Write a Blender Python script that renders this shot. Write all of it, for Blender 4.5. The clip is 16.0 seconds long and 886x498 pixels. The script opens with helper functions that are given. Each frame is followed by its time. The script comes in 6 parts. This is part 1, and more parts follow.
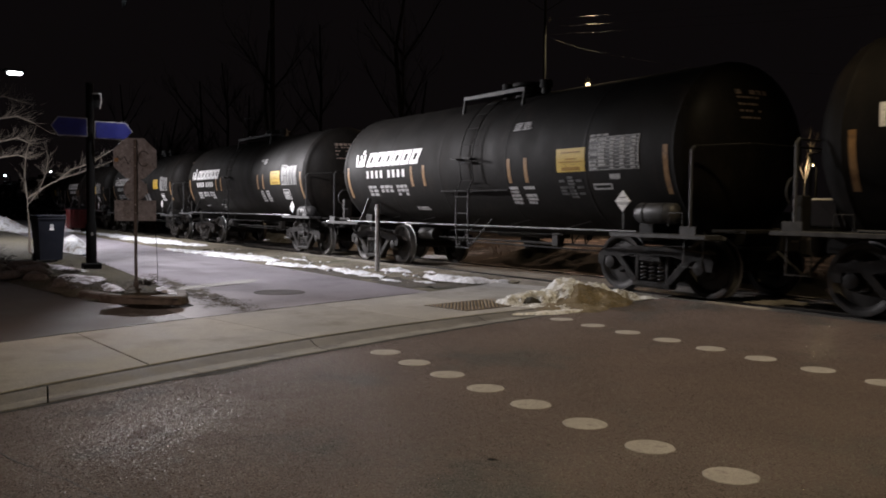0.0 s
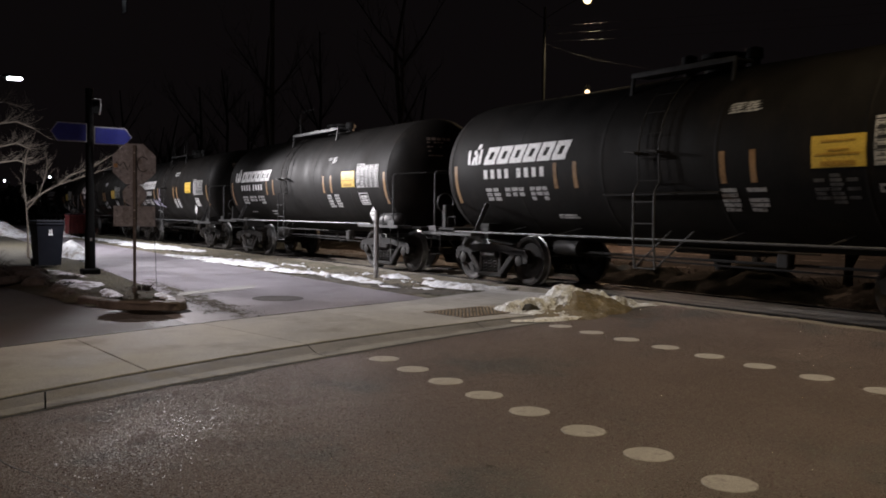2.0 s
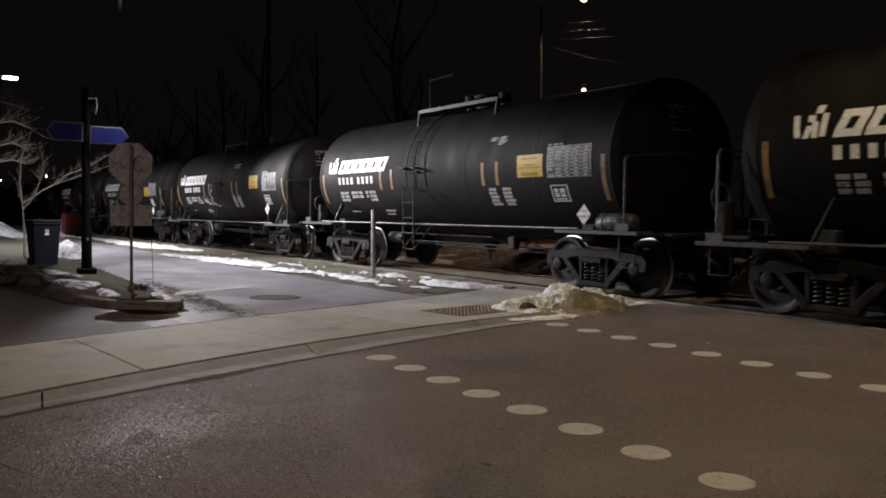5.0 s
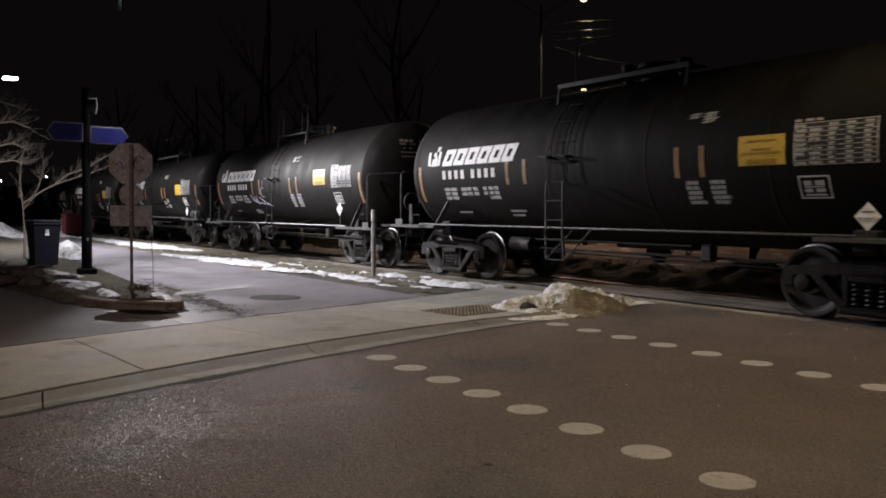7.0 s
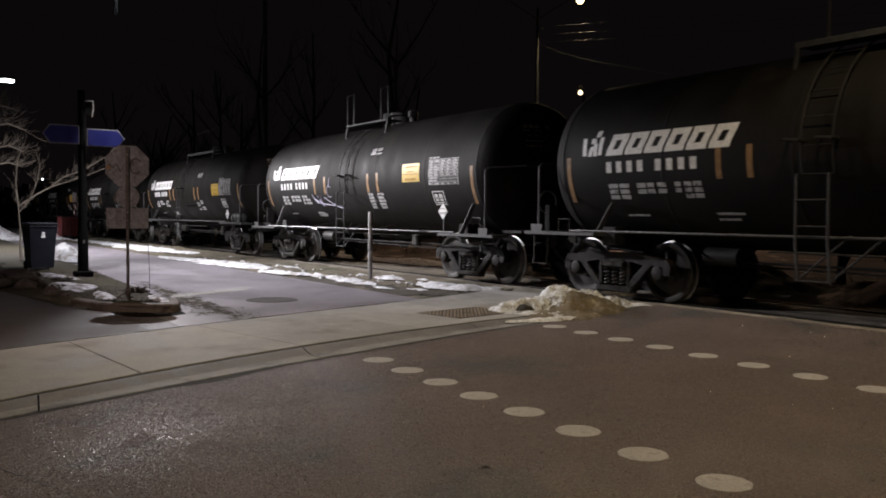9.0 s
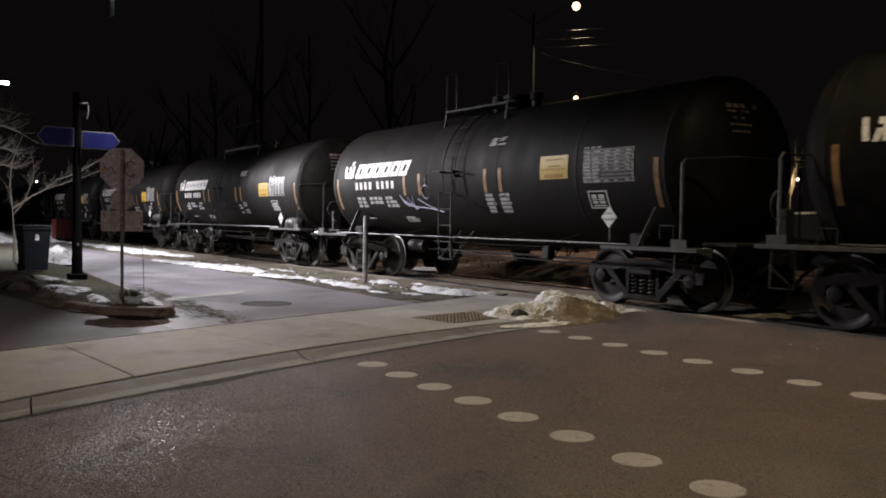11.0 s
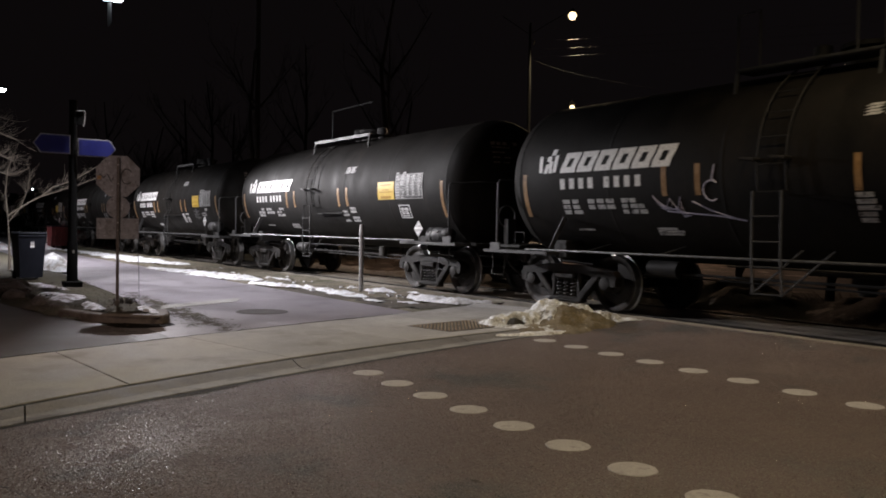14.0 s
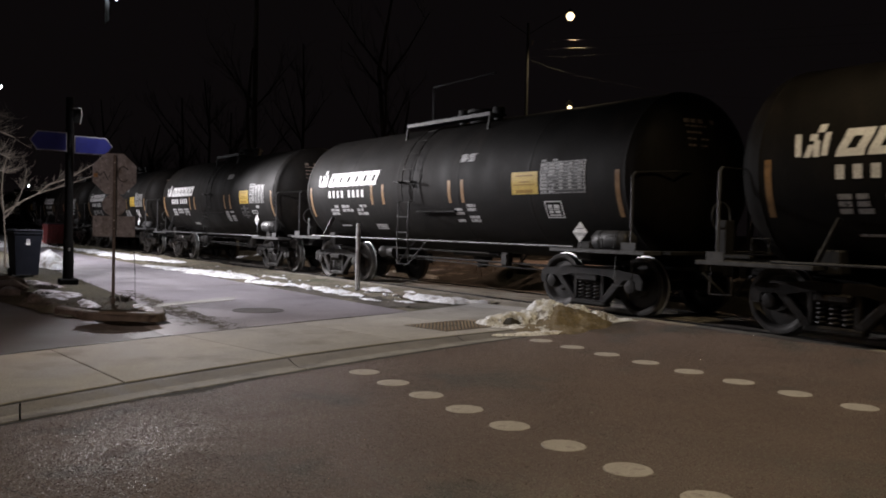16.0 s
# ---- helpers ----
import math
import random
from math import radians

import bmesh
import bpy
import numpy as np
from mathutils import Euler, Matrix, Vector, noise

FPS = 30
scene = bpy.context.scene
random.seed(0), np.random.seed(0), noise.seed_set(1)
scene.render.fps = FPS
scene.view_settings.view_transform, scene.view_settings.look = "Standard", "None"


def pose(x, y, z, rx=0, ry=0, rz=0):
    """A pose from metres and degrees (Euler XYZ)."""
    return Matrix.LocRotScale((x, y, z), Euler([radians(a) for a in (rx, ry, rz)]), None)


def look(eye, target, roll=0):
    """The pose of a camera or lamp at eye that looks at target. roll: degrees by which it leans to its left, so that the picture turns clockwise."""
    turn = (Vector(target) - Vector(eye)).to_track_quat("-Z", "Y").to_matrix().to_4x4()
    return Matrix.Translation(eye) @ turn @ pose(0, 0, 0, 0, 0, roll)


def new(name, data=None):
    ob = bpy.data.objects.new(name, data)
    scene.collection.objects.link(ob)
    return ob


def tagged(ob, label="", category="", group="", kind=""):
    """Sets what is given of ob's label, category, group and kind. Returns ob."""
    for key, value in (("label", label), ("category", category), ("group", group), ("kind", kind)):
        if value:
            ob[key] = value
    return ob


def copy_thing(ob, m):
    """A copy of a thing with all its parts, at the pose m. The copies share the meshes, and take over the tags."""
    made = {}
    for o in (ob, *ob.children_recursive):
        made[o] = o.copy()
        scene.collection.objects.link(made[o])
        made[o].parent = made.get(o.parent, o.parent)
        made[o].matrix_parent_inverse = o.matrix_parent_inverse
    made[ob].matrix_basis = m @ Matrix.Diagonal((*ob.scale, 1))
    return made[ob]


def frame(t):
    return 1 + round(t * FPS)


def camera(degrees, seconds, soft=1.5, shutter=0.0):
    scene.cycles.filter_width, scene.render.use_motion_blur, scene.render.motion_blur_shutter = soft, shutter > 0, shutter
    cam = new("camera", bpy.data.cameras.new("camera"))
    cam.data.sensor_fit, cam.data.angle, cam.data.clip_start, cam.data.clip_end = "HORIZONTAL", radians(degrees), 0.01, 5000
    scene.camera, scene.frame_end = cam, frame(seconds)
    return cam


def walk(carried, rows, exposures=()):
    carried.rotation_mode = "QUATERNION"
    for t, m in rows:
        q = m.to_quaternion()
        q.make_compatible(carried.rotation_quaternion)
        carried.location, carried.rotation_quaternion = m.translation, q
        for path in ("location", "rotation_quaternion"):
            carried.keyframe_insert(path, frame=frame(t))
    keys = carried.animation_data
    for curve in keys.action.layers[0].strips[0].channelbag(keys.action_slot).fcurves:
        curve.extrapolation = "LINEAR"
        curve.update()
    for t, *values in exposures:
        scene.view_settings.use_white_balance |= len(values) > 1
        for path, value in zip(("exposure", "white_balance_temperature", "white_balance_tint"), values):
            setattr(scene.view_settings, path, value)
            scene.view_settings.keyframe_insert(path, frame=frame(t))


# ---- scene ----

# The track runs along x; the train rolls towards +x. The eye stands on the street at the origin.
cam = camera(56.04, 16.0, soft=1.8, shutter=0.5)
EYE = Vector((0.0, 0.0, 1.403))
TURNS = [(0.0, -2.78, 56.39, 0.53), (0.5, -2.66, 56.49, 0.59), (1.0, -2.46, 56.47, 0.65), (1.5, -2.34, 56.39, 0.68),
         (2.0, -2.33, 56.32, 0.71), (2.5, -2.41, 56.26, 0.66), (3.0, -2.45, 56.22, 0.64), (3.5, -2.43, 56.19, 0.64),
         (4.0, -2.39, 56.16, 0.64), (6.5, -2.49, 56.1, 0.47), (7.0, -2.43, 56.13, 0.51), (7.5, -2.39, 55.97, 0.6),
         (8.0, -2.48, 55.71, 0.64), (8.5, -2.44, 55.75, 0.52), (9.0, -2.27, 55.91, 0.48), (11.5, -1.74, 55.39, 1.03),
         (12.0, -1.45, 55.24, 1.29), (12.5, -1.37, 55.19, 1.32), (13.0, -1.41, 55.23, 1.22), (13.5, -1.45, 55.29, 1.04),
         (14.0, -1.36, 55.31, 0.98), (14.5, -1.22, 55.22, 1.09), (15.0, -1.24, 55.06, 1.19), (15.5, -1.32, 55.01, 1.23),
         (16.0, -1.38, 55.08, 1.3)]


def heading(pitch, yaw):
    p, y = radians(pitch), radians(yaw)
    return Vector((-math.sin(y) * math.cos(p), math.cos(y) * math.cos(p), math.sin(p)))


walk(cam, [(t, look(EYE, EYE + 10 * heading(p, y), r)) for t, p, y, r in TURNS])

# ---- light: a clear night, lit by street lamps ----
world = bpy.data.worlds.new("night")
scene.world = world
world.use_nodes = True
world.node_tree.nodes["Background"].inputs[0].default_value = (0.62, 0.48, 0.52, 1)
world.node_tree.nodes["Background"].inputs[1].default_value = 0.005
scene.view_settings.exposure = 0.0


def lamp(name, kind, place, target, watts, colour, size=0.3, cone=150, blend=0.5):
    data = bpy.data.lights.new(name, kind)
    data.energy, data.color = watts, colour
    if kind == "SPOT":
        data.spot_size, data.spot_blend, data.shadow_soft_size = radians(cone), blend, size
    elif kind == "POINT":
        data.shadow_soft_size = size
    ob = new(name, data)
    ob.matrix_basis = look(place, target)
    return ob


WHITE_LED, SODIUM = (0.96, 0.92, 0.96), (1.0, 0.755, 0.46)
lamp("led_light", "SPOT", (-17.84, 4.1, 5.7), (-17.9, 4.4, 0), 2400, WHITE_LED, 0.03, 158, 0.35)
lamp("led_light_second", "SPOT", (-32.7, 3.75, 5.7), (-32.6, 4.6, 0), 6000, WHITE_LED, 0.03, 140, 0.7)
# extra spot added at the second lamp's place to brighten the tank sides
lamp("led_light_second_beam", "SPOT", (-32.7, 3.75, 5.65), (-17.5, 9.0, 0.0), 16500, WHITE_LED, 0.12, 34, 1.0)
# unseen third lamp, added one spacing on to light the far cars
lamp("led_light_third", "SPOT", (-47.6, 3.4, 5.7), (-47.2, 5.4, 0), 900, WHITE_LED, 0.03, 165, 0.6)
lamp("sodium_light", "SPOT", (-3.6, 6.6, 9.5), (-3.4, 4.7, 0), 2120, (1.0, 0.785, 0.5), 0.25, 110, 0.65)
# unseen warm spot added behind the eye for the sign backs and left foreground
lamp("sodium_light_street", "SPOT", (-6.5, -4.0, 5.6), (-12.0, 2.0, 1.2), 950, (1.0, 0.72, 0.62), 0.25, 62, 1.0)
lamp("sodium_light_upper", "SPOT", (-26.2, 24.5, 10.1), (-24.5, 22.5, 0), 700, SODIUM, 0.3, 128, 0.4)
lamp("sodium_light_lower", "SPOT", (-26.2, 24.6, 6.4), (-20, 22.5, 0), 1600, (1.0, 0.63, 0.43), 0.3, 150, 0.4)
lamp("sodium_light_beyond", "POINT", (-32.75, 51.0, 4.3), (-33, 50, 0), 150, SODIUM, 0.15)
lamp("red_marker_light", "POINT", (-51.1, 8.78, 0.66), (-51, 9, 0), 14, (1.0, 0.06, 0.03), 0.08)


# ---- materials ----
def rgb(c):
    return (c[0], c[1], c[2], 1) if not isinstance(c, (int, float)) else (c, c, c, 1)


def surface(name, dark, light, scale=6.0, rough=(0.5, 0.8), bump=0.1, grain=60.0, metal=0.0, stain=None, stain_scale=0.7,
            stain_at=(0.5, 0.7), stretch=(1, 1, 1), spec=0.5, distance=0.01, island=0.0, sub=0.0, chips=0.0):
    m = bpy.data.materials.new(name)
    m.use_nodes = True
    n, l = m.node_tree.nodes, m.node_tree.links
    b = n["Principled BSDF"]
    tc, mp = n.new("ShaderNodeTexCoord"), n.new("ShaderNodeMapping")
    mp.inputs["Scale"].default_value = stretch
    l.new(tc.outputs["Object"], mp.inputs[0])

    def noise_at(s, detail, rough_=0.6):
        t = n.new("ShaderNodeTexNoise")
        t.inputs["Scale"].default_value, t.inputs["Detail"].default_value = s, detail
        t.inputs["Roughness"].default_value = rough_
        l.new(mp.outputs[0], t.inputs["Vector"])
        return t.outputs["Fac"]

    def ramp(fac, lo, hi):
        r = n.new("ShaderNodeMapRange")
        r.interpolation_type = "SMOOTHSTEP"
        r.inputs[1].default_value, r.inputs[2].default_value = lo, hi
        l.new(fac, r.inputs[0])
        return r.outputs[0]

    def mix(fac, a, c):
        x = n.new("ShaderNodeMix")
        x.data_type = "RGBA"
        l.new(fac, x.inputs["Factor"])
        for sock, v in ((x.inputs["A"], a), (x.inputs["B"], c)):
            if isinstance(v, bpy.types.NodeSocket):
                l.new(v, sock)
            else:
                sock.default_value = rgb(v)
        return x.outputs["Result"]

    coarse, fine = noise_at(scale, 6), noise_at(grain, 4)
    col = mix(ramp(coarse, 0.3, 0.7), dark, light)
    mid = [0.5 * (u + v) for u, v in zip(rgb(dark)[:3], rgb(light)[:3])]
    col = mix(ramp(fine, 0.53, 0.7), col, [min(1, 1.55 * v) for v in mid])
    col = mix(ramp(fine, 0.46, 0.3), col, [0.5 * v for v in mid])
    if stain is not None:
        col = mix(ramp(noise_at(stain_scale, 7, 0.65), *stain_at), col, stain)
    if island:
        info, hs = n.new("ShaderNodeObjectInfo"), n.new("ShaderNodeHueSaturation")
        r = n.new("ShaderNodeMapRange")
        r.inputs[3].default_value, r.inputs[4].default_value = 1 - island, 1 + island
        l.new(info.outputs["Random"], r.inputs[0])
        l.new(r.outputs[0], hs.inputs["Value"])
        l.new(col, hs.inputs["Color"])
        col = hs.outputs[0]
    l.new(col, b.inputs["Base Color"])
    rr = n.new("ShaderNodeMapRange")
    rr.inputs[1].default_value, rr.inputs[2].default_value = 0.3, 0.7
    rr.inputs[3].default_value, rr.inputs[4].default_value = rough
    l.new(coarse, rr.inputs[0])
    l.new(rr.outputs[0], b.inputs["Roughness"])
    b.inputs["Metallic"].default_value = metal
    b.inputs["Specular IOR Level"].default_value = spec
    if sub:
        b.inputs["Subsurface Weight"].default_value, b.inputs["Subsurface Radius"].default_value = sub, (0.02, 0.02, 0.02)
    if chips:
        vo, cr = n.new("ShaderNodeTexVoronoi"), n.new("ShaderNodeMapRange")
        vo.inputs["Scale"].default_value = chips
        l.new(mp.outputs[0], vo.inputs["Vector"])
        sep = n.new("ShaderNodeSeparateColor")
        l.new(vo.outputs["Color"], sep.inputs[0])
        cr.inputs[1].default_value, cr.inputs[2].default_value = 0.55, 0.9
        cr.inputs[3].default_value, cr.inputs[4].default_value = rough[1], rough[0]
        l.new(sep.outputs[0], cr.inputs[0])
        l.new(cr.outputs[0], b.inputs["Roughness"])
        add = n.new("ShaderNodeMath")
        add.operation = "MULTIPLY_ADD"
        l.new(sep.outputs[1], add.inputs[0])
        add.inputs[1].default_value = 0.5
        l.new(vo.outputs["Distance"], add.inputs[2])
        fine = add.outputs[0]
    if bump:
        bp = n.new("ShaderNodeBump")
        bp.inputs["Strength"].default_value, bp.inputs["Distance"].default_value = bump, distance
        l.new(fine, bp.inputs["Height"])
        l.new(bp.outputs[0], b.inputs["Normal"])
    return m


def glow(name, colour, strength):
    m = bpy.data.materials.new(name)
    m.use_nodes = True
    b = m.node_tree.nodes["Principled BSDF"]
    b.inputs["Base Color"].default_value = rgb((0.8, 0.8, 0.8))
    b.inputs["Emission Color"].default_value, b.inputs["Emission Strength"].default_value = rgb(colour), strength
    return m


ASPHALT = surface("asphalt", (0.071, 0.0488, 0.0418), (0.1025, 0.0735, 0.064), 1.2, (0.16, 0.8), 0.75, 70, stain=(0.045, 0.042, 0.04), stain_at=(0.52, 0.66), spec=0.8, distance=0.006, chips=150.0)
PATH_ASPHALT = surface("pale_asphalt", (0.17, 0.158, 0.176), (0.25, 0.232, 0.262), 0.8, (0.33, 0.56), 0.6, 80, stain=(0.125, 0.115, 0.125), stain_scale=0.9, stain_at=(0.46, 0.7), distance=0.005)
# mid and dark copies of the lane asphalt, with the shade put into their colour
HALF_SHADED_ASPHALT = surface("half_shaded_asphalt", (0.07, 0.063, 0.068), (0.11, 0.1, 0.108), 0.9, (0.5, 0.7), 0.6, 80, stain=(0.15, 0.14, 0.15), stain_scale=2.2, stain_at=(0.56, 0.7), distance=0.005)
SHADED_ASPHALT = surface("shaded_asphalt", (0.034, 0.027, 0.025), (0.054, 0.043, 0.04), 0.8, (0.6, 0.8), 0.6, 80, stain=(0.03, 0.029, 0.028), stain_scale=0.5, stain_at=(0.5, 0.7), distance=0.005)
CONCRETE = surface("concrete", (0.19, 0.186, 0.178), (0.305, 0.298, 0.284), 1.1, (0.7, 0.9), 0.45, 90, stain=(0.15, 0.139, 0.126), stain_scale=1.5, stain_at=(0.48, 0.75), island=0.1, distance=0.003)
CURB_CONCRETE = surface("curb_concrete", (0.1, 0.095, 0.09), (0.17, 0.162, 0.15), 3, (0.7, 0.9), 0.4, 80, stain=(0.08, 0.07, 0.06), distance=0.004)
ISLAND_CONCRETE = surface("stained_curb_concrete", (0.075, 0.06, 0.052), (0.135, 0.112, 0.097), 3, (0.7, 0.9), 0.5, 80, stain=(0.05, 0.038, 0.03), stain_scale=2.5, stain_at=(0.46, 0.66), distance=0.005)
GUTTER = surface("gutter_concrete", (0.127, 0.123, 0.113), (0.245, 0.238, 0.218), 2.2, (0.7, 0.9), 0.45, 80, stain=(0.08, 0.072, 0.065), stain_scale=1.6, stain_at=(0.48, 0.66), distance=0.004)
PAINT = surface("road_paint", (0.28, 0.268, 0.26), (0.41, 0.395, 0.385), 5, (0.5, 0.7), 0.6, 120, stain=(0.13, 0.12, 0.115), stain_scale=7, stain_at=(0.53, 0.7), distance=0.003)
SOIL = surface("soil", (0.075, 0.064, 0.044), (0.18, 0.155, 0.108), 2.2, (0.85, 1), 1.0, 35, stain=(0.05, 0.055, 0.025), distance=0.03)
DARK_SOIL = surface("dark_soil", (0.03, 0.025, 0.018), (0.09, 0.075, 0.055), 2.2, (0.85, 1), 1.0, 35, stain=(0.03, 0.03, 0.016), distance=0.03)
BANK_SOIL = surface("bank_soil", (0.035, 0.025, 0.021), (0.095, 0.073, 0.062), 0.5, (0.85, 1), 1.0, 30, stain=(0.3, 0.25, 0.22), stain_scale=0.8, stain_at=(0.55, 0.64), distance=0.03)
TURF = surface("winter_turf", (0.018, 0.015, 0.008), (0.046, 0.04, 0.02), 3, (0.9, 1), 1.0, 70, stain=(0.026, 0.02, 0.014), distance=0.03)
BALLAST = surface("ballast", (0.03, 0.027, 0.024), (0.1, 0.09, 0.08), 9, (0.8, 1), 1.0, 28, distance=0.04)
SNOW = surface("snow", (0.55, 0.57, 0.61), (0.78, 0.8, 0.84), 4, (0.5, 0.8), 0.8, 30, stain=(0.26, 0.23, 0.2), stain_scale=3.5, stain_at=(0.48, 0.68), distance=0.02)
OLD_SNOW = surface("dirty_snow", (0.42, 0.43, 0.43), (0.8, 0.83, 0.86), 5.0, (0.6, 0.9), 1.0, 26, stain=(0.14, 0.12, 0.085), stain_scale=4.0, stain_at=(0.51, 0.66), distance=0.03)
DIRTY = surface("brown_gritty_snow", (0.085, 0.068, 0.042), (0.2, 0.165, 0.11), 3.5, (0.8, 1.0), 1.0, 40, stain=(0.42, 0.38, 0.31), stain_scale=4.5, stain_at=(0.58, 0.72), distance=0.02)
BED_SNOW = surface("grey_snow", (0.42, 0.42, 0.46), (0.62, 0.62, 0.68), 3, (0.5, 0.8), 0.8, 30, stain=(0.1, 0.085, 0.075), stain_scale=4, stain_at=(0.42, 0.58), distance=0.02)
BLACK = surface("black_tank_paint", (0.0037, 0.0032, 0.0027), (0.0085, 0.0073, 0.0062), 1.6, (0.54, 0.76), 0.2, 30, spec=0.11, stain=(0.0145, 0.0112, 0.009), stain_scale=2.4, stain_at=(0.52, 0.78), stretch=(1, 1, 0.35), distance=0.004)
FRAME_BLACK = surface("frame_black", (0.006, 0.0057, 0.0054), (0.014, 0.0128, 0.0115), 4, (0.5, 0.75), 0.3, 50, spec=0.25, stain=(0.022, 0.017, 0.013), distance=0.004)
BOGIE_STEEL = surface("dusty_cast_steel", (0.0026, 0.0021, 0.0017), (0.0085, 0.0065, 0.005), 7, (0.34, 0.66), 0.9, 45, spec=0.16, stain=(0.017, 0.0115, 0.008), stain_scale=5, distance=0.006)
LADDER_PAINT = surface("dark_ladder_paint", 0.008, 0.017, 8, (0.6, 0.75), 0.1, 60)
RAIL_PAINT = surface("grey_handrail", (0.022, 0.022, 0.0225), (0.05, 0.05, 0.051), 8, (0.42, 0.58), 0.1, 60)
WHEEL_STEEL = surface("wheel_steel", (0.007, 0.0058, 0.005), (0.018, 0.015, 0.0125), 6, (0.45, 0.7), 0.3, 50, metal=0.4, stain=(0.035, 0.021, 0.015), stain_scale=6)
BRIGHT_STEEL = surface("bright_steel", 0.22, 0.34, 5, (0.38, 0.5), 0.05, 80, metal=1.0)
WHITE_PAINT = surface("white_stencil", 0.62, 0.72, 8, (0.4, 0.6), 0.05, 60, stain=(0.4, 0.39, 0.37), stain_scale=12, stain_at=(0.6, 0.75))
DULL_WHITE = surface("faded_stencil", 0.3, 0.45, 12, (0.5, 0.7), 0.05, 60, stain=(0.06, 0.06, 0.06), stain_scale=18, stain_at=(0.52, 0.62))
SPRAY = surface("lavender_spray", (0.28, 0.27, 0.36), (0.42, 0.4, 0.52), 12, (0.5, 0.7), 0.05, 60)
GREY_PANEL = surface("dark_label", 0.014, 0.022, 12, (0.4, 0.6), 0.03, 60)
FAINT_PRINT = surface("faint_print", (0.11, 0.085, 0.07), (0.2, 0.15, 0.12), 12, (0.5, 0.7), 0.05, 60, stain=(0.02, 0.02, 0.02), stain_scale=18, stain_at=(0.5, 0.62))
YELLOW = surface("yellow_label", (0.52, 0.35, 0.045), (0.6, 0.42, 0.065), 6, (0.35, 0.5), 0.03, 60)
STRIPE = surface("amber_reflective_tape", (0.2, 0.11, 0.04), (0.32, 0.19, 0.08), 10, (0.3, 0.5), 0.05, 60, stain=(0.14, 0.09, 0.05), stain_scale=9, stain_at=(0.56, 0.7))
LABEL_INK = surface("brown_print", (0.3, 0.17, 0.015), (0.42, 0.24, 0.02), 10, (0.4, 0.6), 0, 60)
DARK_INK = surface("dark_print", 0.02, 0.035, 10, (0.5, 0.7), 0, 60)
GALVANISED = surface("galvanised_steel", 0.3, 0.42, 9, (0.35, 0.5), 0.1, 60, metal=0.7, stain=(0.18, 0.17, 0.16), stain_scale=7)
SIGN_BACK = surface("sign_back", (0.185, 0.185, 0.196), (0.232, 0.232, 0.246), 3, (0.5, 0.65), 0.03, 20, metal=0.2, stain=(0.12, 0.108, 0.105), stain_scale=4)
SIGN_POST = surface("weathered_post", (0.07, 0.06, 0.055), (0.13, 0.115, 0.105), 6, (0.5, 0.7), 0.1, 60, metal=0.3, stain=(0.06, 0.045, 0.035), stain_scale=5)
POLE_BLACK = surface("black_pole_paint", 0.0025, 0.0045, 5, (0.75, 0.9), 0.1, 60, spec=0.06)
BLUE = surface("blue_sign", (0.005, 0.007, 0.085), (0.009, 0.013, 0.125), 3, (0.35, 0.5), 0.03, 60)
SIGN_EDGE = surface("sign_border", 0.16, 0.24, 6, (0.4, 0.6), 0, 60)
BIN_PLASTIC = surface("dark_bin_plastic", (0.004, 0.005, 0.009), (0.008, 0.0095, 0.015), 6, (0.5, 0.65), 0.2, 120, spec=0.2)
BARK = surface("pale_bark", (0.13, 0.105, 0.085), (0.27, 0.235, 0.195), 14, (0.8, 1), 0.8, 60, stretch=(1, 1, 0.3), distance=0.01)
DARK_BARK = surface("dark_bark", (0.03, 0.024, 0.02), (0.08, 0.065, 0.05), 8, (0.85, 1), 0.8, 40, stretch=(1, 1, 0.3), distance=0.02)
CABLE = surface("black_cable", 0.006, 0.01, 5, (0.3, 0.4), 0, 60)
GRAVEL = surface("packed_gravel", (0.14, 0.125, 0.098), (0.25, 0.226, 0.182), 1.6, (0.8, 1.0), 0.9, 60, stain=(0.085, 0.075, 0.055), stain_scale=1.3, stain_at=(0.48, 0.7), stretch=(0.6, 1.6, 1), distance=0.012)
PANEL = surface("worn_panel", (0.13, 0.117, 0.1), (0.23, 0.212, 0.185), 3, (0.7, 0.9), 0.5, 60, stain=(0.07, 0.062, 0.052), stain_scale=2, stretch=(0.5, 2, 1))
IRON = surface("cast_iron", (0.03, 0.027, 0.025), (0.07, 0.06, 0.055), 9, (0.5, 0.7), 0.5, 90, metal=0.4)
LED_GLOW, SODIUM_GLOW = glow("led_glow", (0.85, 0.92, 1.0), 60), glow("sodium_glow", (1.0, 0.72, 0.4), 3.6)
RED_GLOW = glow("red_glow", (1.0, 0.05, 0.03), 2.5)


